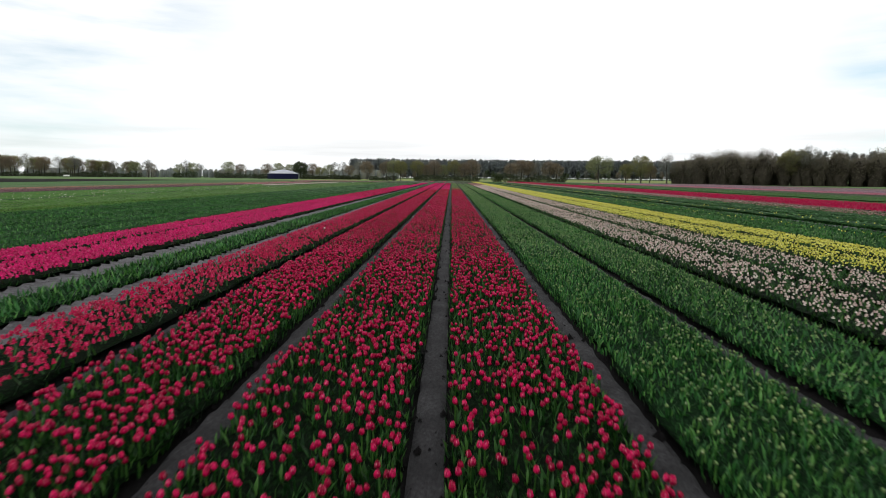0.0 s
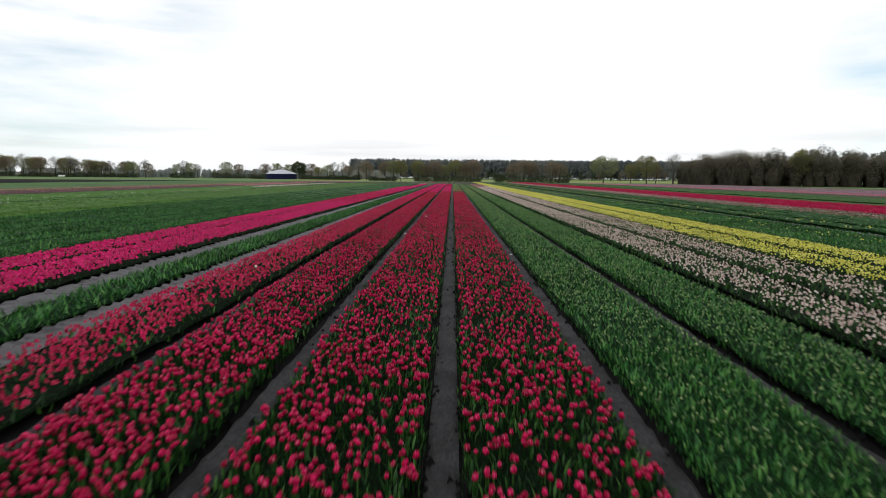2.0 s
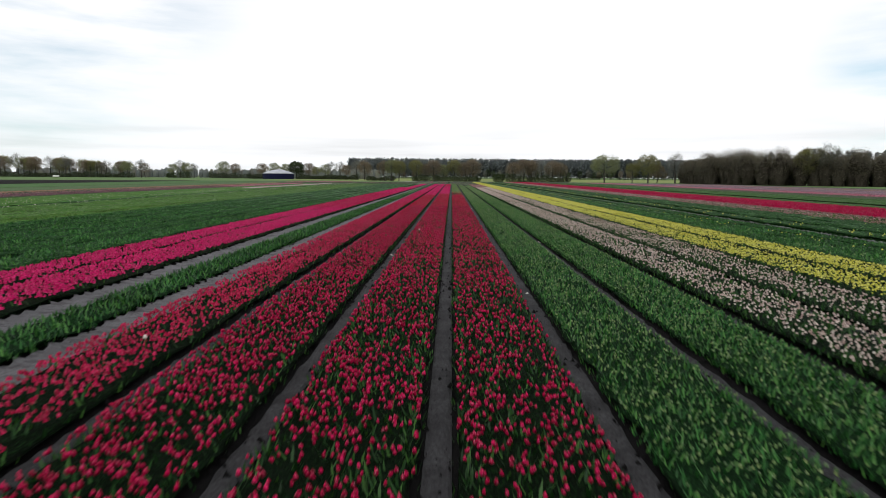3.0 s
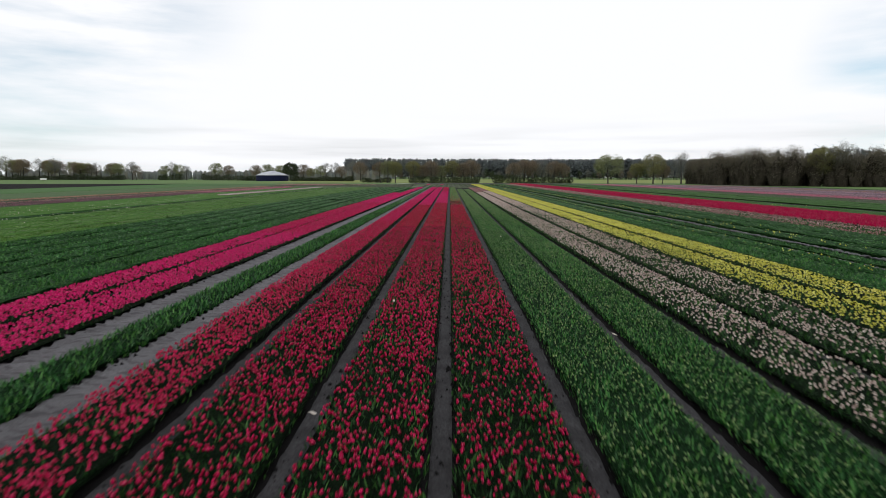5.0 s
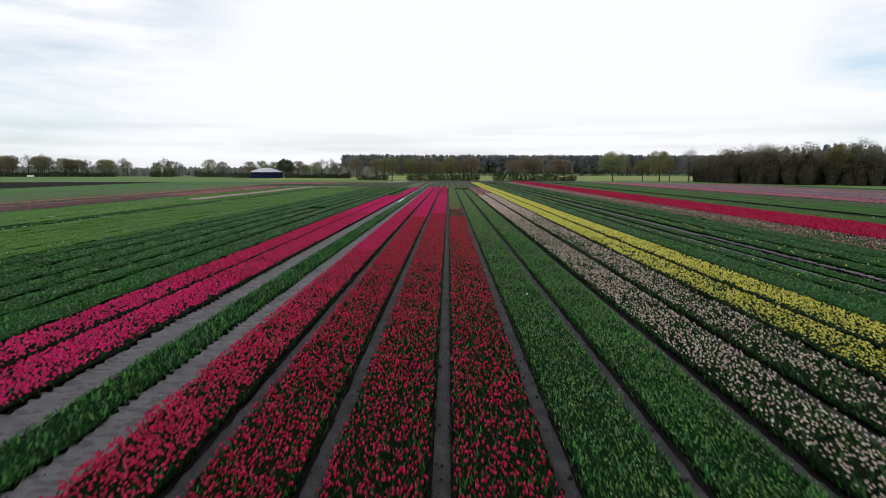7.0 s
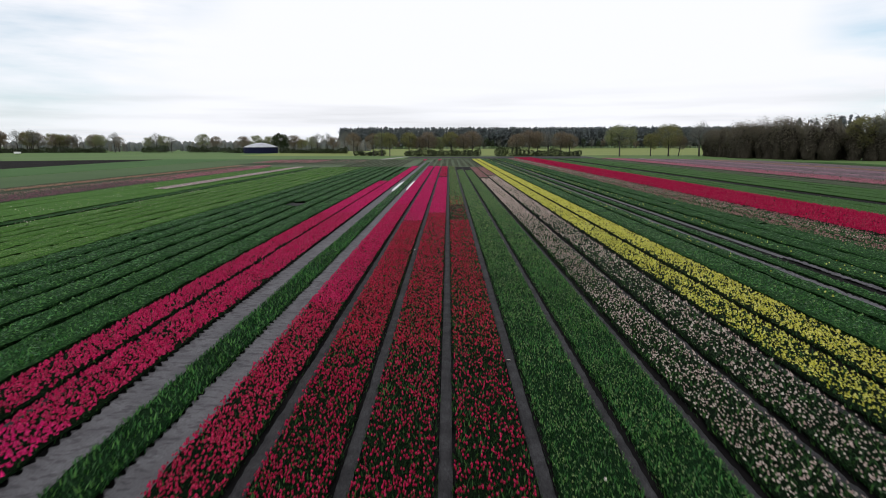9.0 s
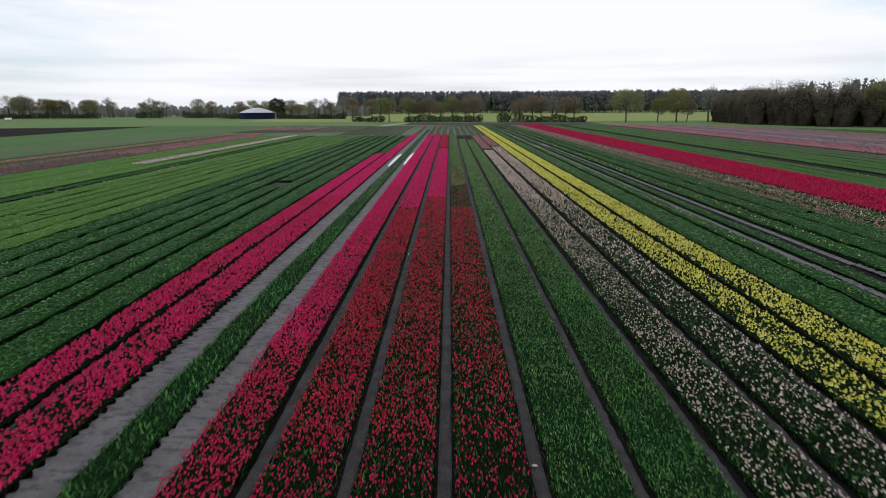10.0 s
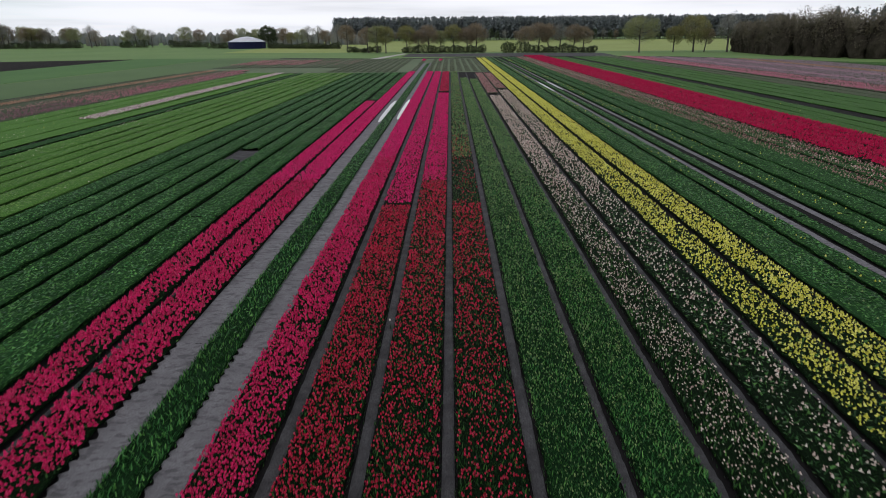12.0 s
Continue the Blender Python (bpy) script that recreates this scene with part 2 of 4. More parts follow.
# shade inside the wood, put into the dark colour of its inner bodies
twigs = Mat("shaded_inner_twigs", 0.95, 0.05)
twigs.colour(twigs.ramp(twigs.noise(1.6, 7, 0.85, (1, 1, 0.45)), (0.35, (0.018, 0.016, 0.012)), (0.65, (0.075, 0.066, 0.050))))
WOOD_SHADE = twigs.bump(twigs.noise(2.0, 5, 0.8), 1.0, 0.5).m

water = Mat("puddle_water", 0.02, 1.0)
water.colour((0.02, 0.018, 0.016)).bump(water.noise(14, 3), 0.04, 0.01)
WATER = water.m
steel = Mat("tank_steel", 0.6, 0.1)
steel.colour(steel.mix(steel.level(steel.noise(0.7, 4), 0.4, 0.6, 0.0, 0.5), (0.006, 0.008, 0.032), (0.010, 0.013, 0.042)))
TANK_WALL = steel.m
sheet = Mat("tank_cover", 0.55, 0.3)
sheet.colour(sheet.mix(sheet.level(sheet.noise(0.35, 5), 0.4, 0.65), (0.42, 0.43, 0.47), (0.30, 0.31, 0.35)))
TANK_COVER = sheet.m
WHITE_PAINT = Mat("white_paint", 0.4, 0.4).colour((0.75, 0.75, 0.74)).m
RUBBER = Mat("rubber", 0.8, 0.2).colour((0.02, 0.02, 0.02)).m

# ---- mesh helpers ----


def build(name, verts, faces, materials, slots=None, smooth=False):
    """A mesh object from arrays: verts (n, 3), faces (m, k) all with k corners."""
    verts, faces = np.asarray(verts, np.float32), np.asarray(faces, np.int32)
    me = bpy.data.meshes.new(name)
    count, corners = faces.shape
    me.vertices.add(len(verts))
    me.vertices.foreach_set("co", verts.ravel())
    me.loops.add(count * corners)
    me.loops.foreach_set("vertex_index", faces.ravel())
    me.polygons.add(count)
    me.polygons.foreach_set("loop_start", np.arange(0, count * corners, corners, dtype=np.int32))
    for m in materials:
        me.materials.append(m)
    if slots is not None:
        me.polygons.foreach_set("material_index", np.asarray(slots, np.int32))
    if smooth:
        me.polygons.foreach_set("use_smooth", np.ones(count, bool))
    me.update(calc_edges=True)
    return me


def part(name, me, parent, label="", kind=""):
    ob = new(name, me)
    ob.parent = parent
    return tagged(ob, label=label, kind=kind)


def root(name, at, label, category, group="", kind=""):
    ob = new(name)
    ob.empty_display_size = 0.2
    ob.location = at
    return tagged(ob, label, category, group, kind)


def scatter(template, faces, at, size, turn, lean=None, rng=None):
    """Copies of a small template at many places, as one vertex and one face array."""
    n, k = len(at), len(template)
    c, s = np.cos(turn)[:, None], np.sin(turn)[:, None]
    size = np.asarray(size)
    if size.ndim == 1:
        size = np.repeat(size[:, None], 3, 1)
    p = template[None] * size[:, None, :]
    if lean is not None:
        p[..., 0] += p[..., 2] * lean[:, None]
    x = p[..., 0] * c - p[..., 1] * s
    y = p[..., 0] * s + p[..., 1] * c
    v = np.stack([x, y, p[..., 2]], -1) + at[:, None, :]
    f = faces[None] + (np.arange(n) * k)[:, None, None]
    return v.reshape(-1, 3), f.reshape(-1, faces.shape[1])


def join(pieces):
    vs, fs, base = [], [], 0
    for v, f in pieces:
        if len(v):
            vs.append(v)
            fs.append(f + base)
            base += len(v)
    return np.concatenate(vs), np.concatenate(fs)


def ring_faces(a, b, n):
    """Triangles between two rings of n points that start at a and b."""
    out = []
    for i in range(n):
        j = (i + 1) % n
        out += [(a + i, a + j, b + j), (a + i, b + j, b + i)]
    return out


def bloom_shape(sides, full):
    """A tulip flower one unit high and about 0.8 wide: a cup of petals, its tips drawn together."""
    a = np.arange(sides) * 2 * math.pi / sides
    if full:
        v = [np.stack([0.42 * np.cos(a), 0.42 * np.sin(a), np.where(np.arange(sides) % 2, 0.36, 0.42)], 1)]
        tip = np.where(np.arange(sides) % 2, 0.30, 0.24)
        v.append(np.stack([tip * np.cos(a), tip * np.sin(a), np.where(np.arange(sides) % 2, 0.86, 1.0)], 1))
        v.append(np.array([[0, 0, 0.72], [0, 0, 0]]))
        f = ring_faces(0, sides, sides) + [(sides + i, sides + (i + 1) % sides, 2 * sides) for i in range(sides)]
        f += [((i + 1) % sides, i, 2 * sides + 1) for i in range(sides)]
        return np.concatenate(v), np.array(f)
    low = np.stack([0.46 * np.cos(a), 0.46 * np.sin(a), np.full(sides, 0.0)], 1)
    v = np.concatenate([low, [[0.05, 0, 1.0]]])
    return v, np.array([(i, (i + 1) % sides, sides) for i in range(sides)])


BLOOM_NEAR, BLOOM_FAR = bloom_shape(6, True), bloom_shape(3, False)
# a plainer closed cup: a pointed foot, a full waist and two tips drawn together
BLOOM_MID = (np.array([(0.40, 0, 0.40), (0, 0.40, 0.34), (-0.40, 0, 0.40), (0, -0.40, 0.34), (0, 0, 0), (0.18, 0.10, 1.0), (-0.18, -0.10, 0.95)]),
             np.array([(1, 0, 4), (2, 1, 4), (3, 2, 4), (0, 3, 4), (0, 1, 5), (1, 6, 5), (1, 2, 6), (2, 3, 6), (3, 5, 6), (3, 0, 5)]))
BLOOM_CUP = (np.array([(0.42, 0.0, 0.30), (-0.21, 0.37, 0.24), (-0.21, -0.37, 0.28), (0.16, 0.12, 1.0), (-0.14, -0.14, 0.94)]),
             np.array([(0, 1, 3), (1, 4, 3), (1, 2, 4), (2, 3, 4), (2, 0, 3)]))
# a leaf one unit long that rises, bends over and ends in a point; folded along its middle
BLADE = (np.array([(0, -0.04, 0), (0, 0.04, 0), (0.13, -0.10, 0.52), (0.09, 0, 0.50), (0.13, 0.10, 0.52), (0.46, 0, 0.95)]),
         np.array([(0, 3, 2), (0, 1, 3), (1, 4, 3), (2, 3, 5), (3, 4, 5)]))
BLADE_MID = (np.array([(0, -0.085, 0.1), (0.02, 0.085, 0.1), (0.44, 0, 0.95), (0.2, 0.11, 0.5)]), np.array([(0, 1, 3), (0, 3, 2)]))
BLADE_FAR = (np.array([(0, -0.26, 0.42), (0.06, 0.28, 0.5), (0.62, 0, 0.72)]), np.array([(0, 1, 2)]))
STEM = (np.array([(0.009, 0, 0), (-0.005, 0.008, 0), (-0.005, -0.008, 0), (0.006, 0, 1), (-0.003, 0.005, 1), (-0.003, -0.005, 1)]),
        np.array(ring_faces(0, 3, 3)))


def strip_mesh(xs, ys, height):
    """A sheet over the lines xs and ys; height(x, y) gives its z and may move x."""
    gx, gy = np.meshgrid(xs, ys)
    x, z = height(gx, gy)
    v = np.stack([x, gy, z], -1).reshape(-1, 3)
    nx, ny = len(xs), len(ys)
    i = (np.arange(ny - 1)[:, None] * nx + np.arange(nx - 1)[None]).reshape(-1)
    return v, np.stack([i, i + 1, i + nx + 1, i + nx], 1)


rng = np.random.default_rng(7)

# ---- ground, soil, paths ----
ground_v, ground_f = strip_mesh(np.linspace(-2400, 2400, 25), np.linspace(-900, 3900, 25), lambda x, y: (x, np.full_like(x, -0.04)))
ground = new("ground", build("ground", ground_v, ground_f, [GRASS]))
tagged(ground, "wide flat meadow of light green spring grass", "ground", kind="structure")


def slab(name, corners, material, label, z):
    """A flat piece of land with a thickness, from its outline."""
    n = len(corners)
    bm = bmesh.new()
    top = [bm.verts.new((x, y, z)) for x, y in corners]
    low = [bm.verts.new((x, y, -0.2)) for x, y in corners]
    bm.faces.new(top)
    for i in range(n):
        bm.faces.new((top[i - 1], low[i - 1], low[i], top[i]))
    bmesh.ops.recalc_face_normals(bm, faces=bm.faces)
    me = bpy.data.meshes.new(name)
    bm.to_mesh(me)
    me.materials.append(material)
    return tagged(new(name, me), label, "ground", kind="structure")


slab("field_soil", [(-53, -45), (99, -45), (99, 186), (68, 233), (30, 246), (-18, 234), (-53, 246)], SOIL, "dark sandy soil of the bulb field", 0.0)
slab("stubble_field", [(-52.8, 167), (7.3, 167), (7.3, 231), (-17, 231.5), (-52.8, 240)], STUBBLE, "grey-green stubble of cleared tulip rows", 0.02)
slab("tall_meadow", [(-95, 306), (-52, 300), (62, 291), (300, 300), (300, 645), (-120, 652)], HAY, "yellowish green hay meadow between hedge and wood", -0.02)
# a strip of darker ground is laid in for the shade along the hedge
slab("fallow_strip", [(-15.5, 247), (52, 243), (54, 272), (-15, 278)], PATH_SOIL, "grey-brown strip standing in for the dark shade under the hedge", 0.0)
slab("short_grass_field", [(-69.3, -45), (-53.2, -45), (-53.2, 246), (-71.2, 246)], YOUNG_CROP, "dull green field of young crop", -0.01)
slab("short_grass_field", [(-91, -45), (-70.1, -45), (-72.2, 246), (-99, 246)], GRASS_DARK, "even green field of young crop", -0.01)
slab("furrow", [(-70.08, -45), (-69.32, -45), (-71.22, 246), (-72.18, 246)], BLACK_SOIL, "dark furrow between two fields of young crop", -0.06)
slab("ploughed_field", [(-190, 40), (-91.3, 40), (-99.3, 243), (-150, 226), (-190, 212)], BLACK_SOIL, "freshly ploughed black soil", 0.02)


def path_ground(y, x0, x1, material, label, y0=-6.0, y1=166.0, lug=0.0, step=0.15, rise=0.0, far_from=62.0):
    """A strip of bare soil between two beds, uneven, with trodden middle; lug: depth of tyre marks along it."""
    half, mid = (x1 - x0) / 2, (x0 + x1) / 2
    pieces = []
    for a, b, s, k in ((y0, far_from, step, 8), (far_from, y1, 1.0, 4)):
        xs, ys = np.linspace(x0, x1, k), np.arange(a, b + s / 2, s)
        ys[-1] = b
        jitter = rng.normal(0, 1, (len(ys), k))

        def height(gx, gy, jitter=jitter, s=s):
            u = (gx - mid) / half
            z = 0.042 + rise - 0.020 * u ** 4 + 0.010 * jitter * (0.5 + u ** 2) * (s < 0.5)
            z += 0.008 * np.sin(gy * 1.7 + mid) * np.sin(gy * 0.63 + 2 * mid)
            if lug and s < 0.5:
                z += lug * (np.sin(gy * 2 * math.pi / 0.30 + 4 * np.abs(u)) > 0.1) * (np.abs(u) > 0.45)
            if lug and s < 0.5:
                gx = gx + 0.11 * (u < -0.99) * (1 + np.cos(gy * 2 * math.pi / 0.30)) * 0.5
            return gx, z
        pieces.append(strip_mesh(xs, ys, height))
    v, f = join(pieces)
    return tagged(new("path", build("path", v, f, [material], smooth=True)), label, "path", "paths between the beds", "structure")


TRODDEN = "trodden grey-brown soil path between tulip beds"
# paths stop short of the beds: dark soil there doubles as their side shade
for x0, x1, y1 in ((-3.24, -2.72, 166), (-1.74, -1.24, 166), (-0.24, 0.26, 166), (1.24, 1.74, 166), (2.72, 3.18, 166),
                   (4.18, 4.64, 160), (5.66, 6.18, 160), (7.22, 7.68, 228), (-8.10, -7.70, 166)):
    path_ground(0, x0 + 0.14, x1 - 0.14, PATH_SOIL, TRODDEN, y1=y1)
SANDY = "wide pale sandy wheel track with tyre marks"
for x0, x1 in ((-6.67, -5.62), (-5.07, -4.06), (12.92, 13.46), (14.58, 15.10)):
    path_ground(0, x0 + 0.09, x1 - 0.09, TRACK_SOIL, SANDY, y1=205, lug=0.04)


def clods(name, x0, x1, y0, y1, count, parent_label):
    """Loose crumbs of earth on a path, too many to count."""
    shape = np.array([(0.5, 0, 0), (-0.25, 0.45, 0), (-0.3, -0.4, 0), (0.05, 0.05, 0.6)])
    faces = np.array([(0, 1, 3), (1, 2, 3), (2, 0, 3)])
    at = np.stack([rng.choice([x0, x1], count) + rng.normal(0, 0.09, count), rng.uniform(y0, y1, count), np.full(count, 0.03)], 1)
    v, f = scatter(shape, faces, at, rng.gamma(2.0, 0.015, count) + 0.012, rng.uniform(0, 6.3, count))
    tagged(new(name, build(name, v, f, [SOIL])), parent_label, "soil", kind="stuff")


for x0, x1 in ((-0.15, 0.17), (-1.68, -1.30), (1.28, 1.66), (-3.3, -2.86), (2.8, 3.2), (-6.6, -5.75), (-4.95, -4.1), (4.3, 4.7)):
    clods("soil_clods", x0, x1, 1.0, 40.0, 1100, "loose dark crumbs of soil scattered on a path")

# ---- tulip beds ----


def spots(x0, x1, y0, y1, per_m2, margin=0.0, uneven=0.35):
    n = int((x1 - x0) * (y1 - y0) * per_m2)
    x, y = rng.uniform(x0 + margin, x1 - margin, n), rng.uniform(y0, y1, n)
    patch = np.sin(x * 2.3 + y * 1.1) * np.sin(y * 0.83 - x * 1.7) + 0.5 * np.sin(y * 3.1 + x * 4.0)
    return x[keep := rng.random(n) < 1 - uneven * (patch < -0.15)], y[keep]


def edge_drop(x, x0, x1):
    """1 in the middle of a bed, falling towards its sides."""
    d = np.minimum(x - x0, x1 - x)
    return np.clip(0.76 + d / 0.6, 0.76, 1.0)


def leaf_mass(x0, x1, y0, y1, step, high):
    side = min(0.13, (x1 - x0) * 0.14)
    inner = np.linspace(x0 + side * 1.6, x1 - side * 1.6, 4)
    xs = np.array([x0 + side, x0 + side * 0.85, x0, x0 + side * 0.45, *inner, x1 - side * 0.45, x1, x1 - side * 0.85, x1 - side])
    lift = np.array([0.0, 0.55, 0.80, 0.97, 1.0, 1.0, 1.0, 1.0, 0.97, 0.80, 0.55, 0.0])
    ys = np.append(np.arange(y0, y1, step), y1)
    rough = rng.normal(0, 1, (2, len(ys), len(xs)))

    def height(gx, gy):
        return gx + 0.018 * rough[0] * (0.5 + (lift < 0.9)), high * lift[None] * (1 + 0.2 * np.clip(rough[1], -1.6, 1.6)) + 0.004
    return strip_mesh(xs, ys, height)


PLANTS = {}


def loose_plants(material_leaf, material_petal, high, size):
    """A few tulip plants and flowers that the loose ones of the front rows share."""
    key = (material_leaf.name, material_petal.name)
    if key not in PLANTS:
        made = []
        for i in range(6):
            n = 3
            at = rng.normal(0, 0.012, (n, 3)) * (1, 1, 0)
            blades = scatter(*BLADE, at, np.stack([rng.uniform(0.10, 0.16, n)] * 2 + [rng.uniform(0.12, 0.17, n)], 1), rng.uniform(0, 6.3, n) + np.arange(n) * 2.1)
            stalk = scatter(*STEM, np.zeros((1, 3)), np.array([[1, 1, high]]), np.zeros(1))
            v, f = join([blades, stalk])
            plant = build("tulip", v, f, [material_leaf])
            t = BLOOM_NEAR[0] * (1 + rng.normal(0, 0.05, BLOOM_NEAR[0].shape))
            made.append((plant, build("bloom", t * size, BLOOM_NEAR[1], [material_petal])))
        PLANTS[key] = made
    return PLANTS[key]


def bed(x0, x1, y0, y1, blooms, leaf, under, label, group="", leaves=60, long=0.115, top=0.19, lod=2, high=0.095, loose=None, name="tulip_bed", fringe=True):
    """One planted bed: a leafy mass, leaf blades on it and flowers above.
    blooms: stretches (from, to, petal, flowers for each square metre, flower height); lod: 0 near the walk, 1 beside it, 2 far;
    loose: the stretch in which every plant is a part of its own; fringe: whether leaves hang over the sides."""
    thing = root(name, ((x0 + x1) / 2, y0, 0), label, "flower bed", group)
    shift = np.array([-(x0 + x1) / 2, -y0, 0.0])
    near_end = 72.0
    far = 86.0 if abs(x0) < 6 else 68.0 if abs(x0) < 11 else 62.0
    pieces = []
    inset = 0.06 if lod < 2 and fringe else 0.0
    if y0 < near_end:
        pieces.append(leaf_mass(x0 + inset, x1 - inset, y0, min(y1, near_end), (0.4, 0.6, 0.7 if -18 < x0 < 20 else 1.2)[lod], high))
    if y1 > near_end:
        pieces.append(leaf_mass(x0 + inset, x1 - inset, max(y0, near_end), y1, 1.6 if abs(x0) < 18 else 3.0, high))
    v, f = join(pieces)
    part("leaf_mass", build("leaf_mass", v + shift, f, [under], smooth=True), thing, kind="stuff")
    zones = [(max(y0, a), min(y1, b), z) for a, b, z in ((-99, 12, lod), (12, far, max(lod, 1)), (far - 26, 999, 2)) if min(y1, b) > max(y0, a)]
    if lod == 2:
        zones = [(y0, y1, 2)]
    blades, stalks, flowers = [], [], {}

    def thinned(x, y, z):
        """Near plants give way to the coarser far ones little by little."""
        share = np.clip((far - y) / 26, 0, 1) if z < 2 else np.clip((y - far + 26) / 26, 0, 1) if lod < 2 else np.ones(len(y))
        sel = rng.random(len(y)) < share * np.where(y < np.maximum(1.2 * np.abs(x) - 3, 0.8), 0.7, 1.0)
        return x[sel], y[sel]

    for a, b, z in zones:
        per = leaves * (1.25, 0.75, 0.36)[z] * (0.6 if lod == 2 else 1)
        if z == 2 and (x0 > 30 or x0 < -28):
            per *= 0.35
        x, y = spots(x0, x1, a, b, per, 0.07 if fringe else 0.13, 0.15)
        if fringe and lod < 2:
            sides = [spots(u, u + 0.13, a, b, per * (2.2, 1.6, 0.5)[z], 0, 0.1) for u in (x0 + 0.01, x1 - 0.14)]
            x, y = np.concatenate([x, sides[0][0], sides[1][0]]), np.concatenate([y, sides[0][1], sides[1][1]])
        x, y = thinned(x, y, z)
        e = edge_drop(x, x0, x1)
        n = len(x)
        grow = long * rng.uniform(0.7, 1.2, n) * e * (1.0, 1.05, 1.05)[z]
        wide = grow * (1.0, 1.25, 1.2)[z]
        shape = (BLADE, BLADE_MID, BLADE_FAR)[z]
        at = np.stack([x, y, np.where(e < 0.9, 0.03, high * 0.72) + rng.uniform(0, 0.05, n)], 1)
        turn = rng.uniform(0, 6.3, n)
        side = np.where(x < (x0 + x1) / 2, math.pi, 0.0) + rng.normal(0, 0.8, n)
        turn = np.where((e < 0.86) & fringe, side, turn)
        out = loose is not None
        sel = ~((y > loose[0]) & (y < loose[1]) & (rng.random(n) < 0.45)) if out else np.ones(n, bool)
        blades.append(scatter(*shape, at[sel], np.stack([wide, wide, grow], 1)[sel], turn[sel], np.where(e < 0.86, -0.2, rng.uniform(-0.25, 0.2, n))[sel]))
        for fa, fb, petal_m, per_f, size in blooms:
            fa, fb = max(fa, a), min(fb, b)
            if fb <= fa:
                continue
            grow_f = (1.0, 1.0, 1.6)[z] * (1.3 if lod == 2 and (x0 > 18 or x0 < -18) else 1) * (1.3 if abs(x0) > 36 else 1)
            if per_f < 13:
                grow_f = min(grow_f, 1.2)
            x, y = spots(x0, x1, fa, fb, per_f * (1, 0.95, 0.52)[z] * (0.5 if lod == 2 and (x0 > 18 or x0 < -18) else 1) * (0.5 if abs(x0) > 36 else 1), 0.05)
            x, y = thinned(x, y, z)
            if out:
                sel = ~((y > loose[0]) & (y < loose[1]))
                x, y = x[sel], y[sel]
            n = len(x)
            e = edge_drop(x, x0, x1)
            tall = top * rng.uniform(0.84, 1.12, n) * (0.25 + 0.75 * e)
            s = size * rng.uniform(0.8, 1.15, n) * grow_f
            shape = (BLOOM_NEAR if petal_m is not BUD else BLOOM_MID, BLOOM_MID if abs(x0) < 2.9 and fa < 30 and petal_m is not BUD else BLOOM_CUP, BLOOM_FAR)[z]
            at = np.stack([x, y, tall], 1)
            flowers.setdefault(petal_m, []).append(scatter(*shape, at, np.stack([s * rng.uniform(0.85, 1.15, n), s * rng.uniform(0.85, 1.15, n), s], 1),
                                                           rng.uniform(0, 6.3, n), rng.normal(0, 0.22, n)))
            if z == 0:
                stalks.append(scatter(*STEM, at * (1, 1, 0) + (0, 0, 0.05), np.stack([np.ones(n), np.ones(n), tall - 0.045], 1), rng.uniform(0, 6.3, n)))
    v, f = join(blades + stalks)
    part("foliage", build("foliage", v + shift, f, [leaf]), thing, kind="stuff")
    for petal_m, list_of in flowers.items():
        v, f = join(list_of)
        part("bloom_carpet", build("bloom_carpet", v + shift, f, [petal_m], smooth=False), thing, kind="stuff")
    if loose is not None:
        a, b = loose
        petal_m, per_f, size = next((p, d, s) for fa, fb, p, d, s in blooms if fb > a)
        variants = loose_plants(leaf, petal_m, top, size)
        x, y = spots(x0, x1, a, b, per_f, 0.05)
        for px, py, e in zip(x, y, edge_drop(x, x0, x1)):
            plant, flower = variants[rng.integers(6)]
            ob = part("tulip", plant, thing)
            up = rng.uniform(0.86, 1.1) * (0.25 + 0.75 * e)
            ob.location = (px + shift[0], py + shift[1], 0.02)
            ob.rotation_euler = (rng.normal(0, 0.07), rng.normal(0, 0.07), rng.uniform(0, 6.3))
            ob.scale = (1, 1, up)
            head = part("bloom", flower, ob)
            head.location, head.scale = (0, 0, top - 0.004), (1, 1, 1 / up)
    return thing


ROWS = "tulip beds beside the central path"
RED_LABEL = "long bed of red tulips in full bloom with dark green leaves"
PINK_LABEL = "long bed of dense hot pink tulips in bloom"
R, D, P, RP = PETAL_RED, PETAL_DEEP, PETAL_PINK, PETAL_ROSY
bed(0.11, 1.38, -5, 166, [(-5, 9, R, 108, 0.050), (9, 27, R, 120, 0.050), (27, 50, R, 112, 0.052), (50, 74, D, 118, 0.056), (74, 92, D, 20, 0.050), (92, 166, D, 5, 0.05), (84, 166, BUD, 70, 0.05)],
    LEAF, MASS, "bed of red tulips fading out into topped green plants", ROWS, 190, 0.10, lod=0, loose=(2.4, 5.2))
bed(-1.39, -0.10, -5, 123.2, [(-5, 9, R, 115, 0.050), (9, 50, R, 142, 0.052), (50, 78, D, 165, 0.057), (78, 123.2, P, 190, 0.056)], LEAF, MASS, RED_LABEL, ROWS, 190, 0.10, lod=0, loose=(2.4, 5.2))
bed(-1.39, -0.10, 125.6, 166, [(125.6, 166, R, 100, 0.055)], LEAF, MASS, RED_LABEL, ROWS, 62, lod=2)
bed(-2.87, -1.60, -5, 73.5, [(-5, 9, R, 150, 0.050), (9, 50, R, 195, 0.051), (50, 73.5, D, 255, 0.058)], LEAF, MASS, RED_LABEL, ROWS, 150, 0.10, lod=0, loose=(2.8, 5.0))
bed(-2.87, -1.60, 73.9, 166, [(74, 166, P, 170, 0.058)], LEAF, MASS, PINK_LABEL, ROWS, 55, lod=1)
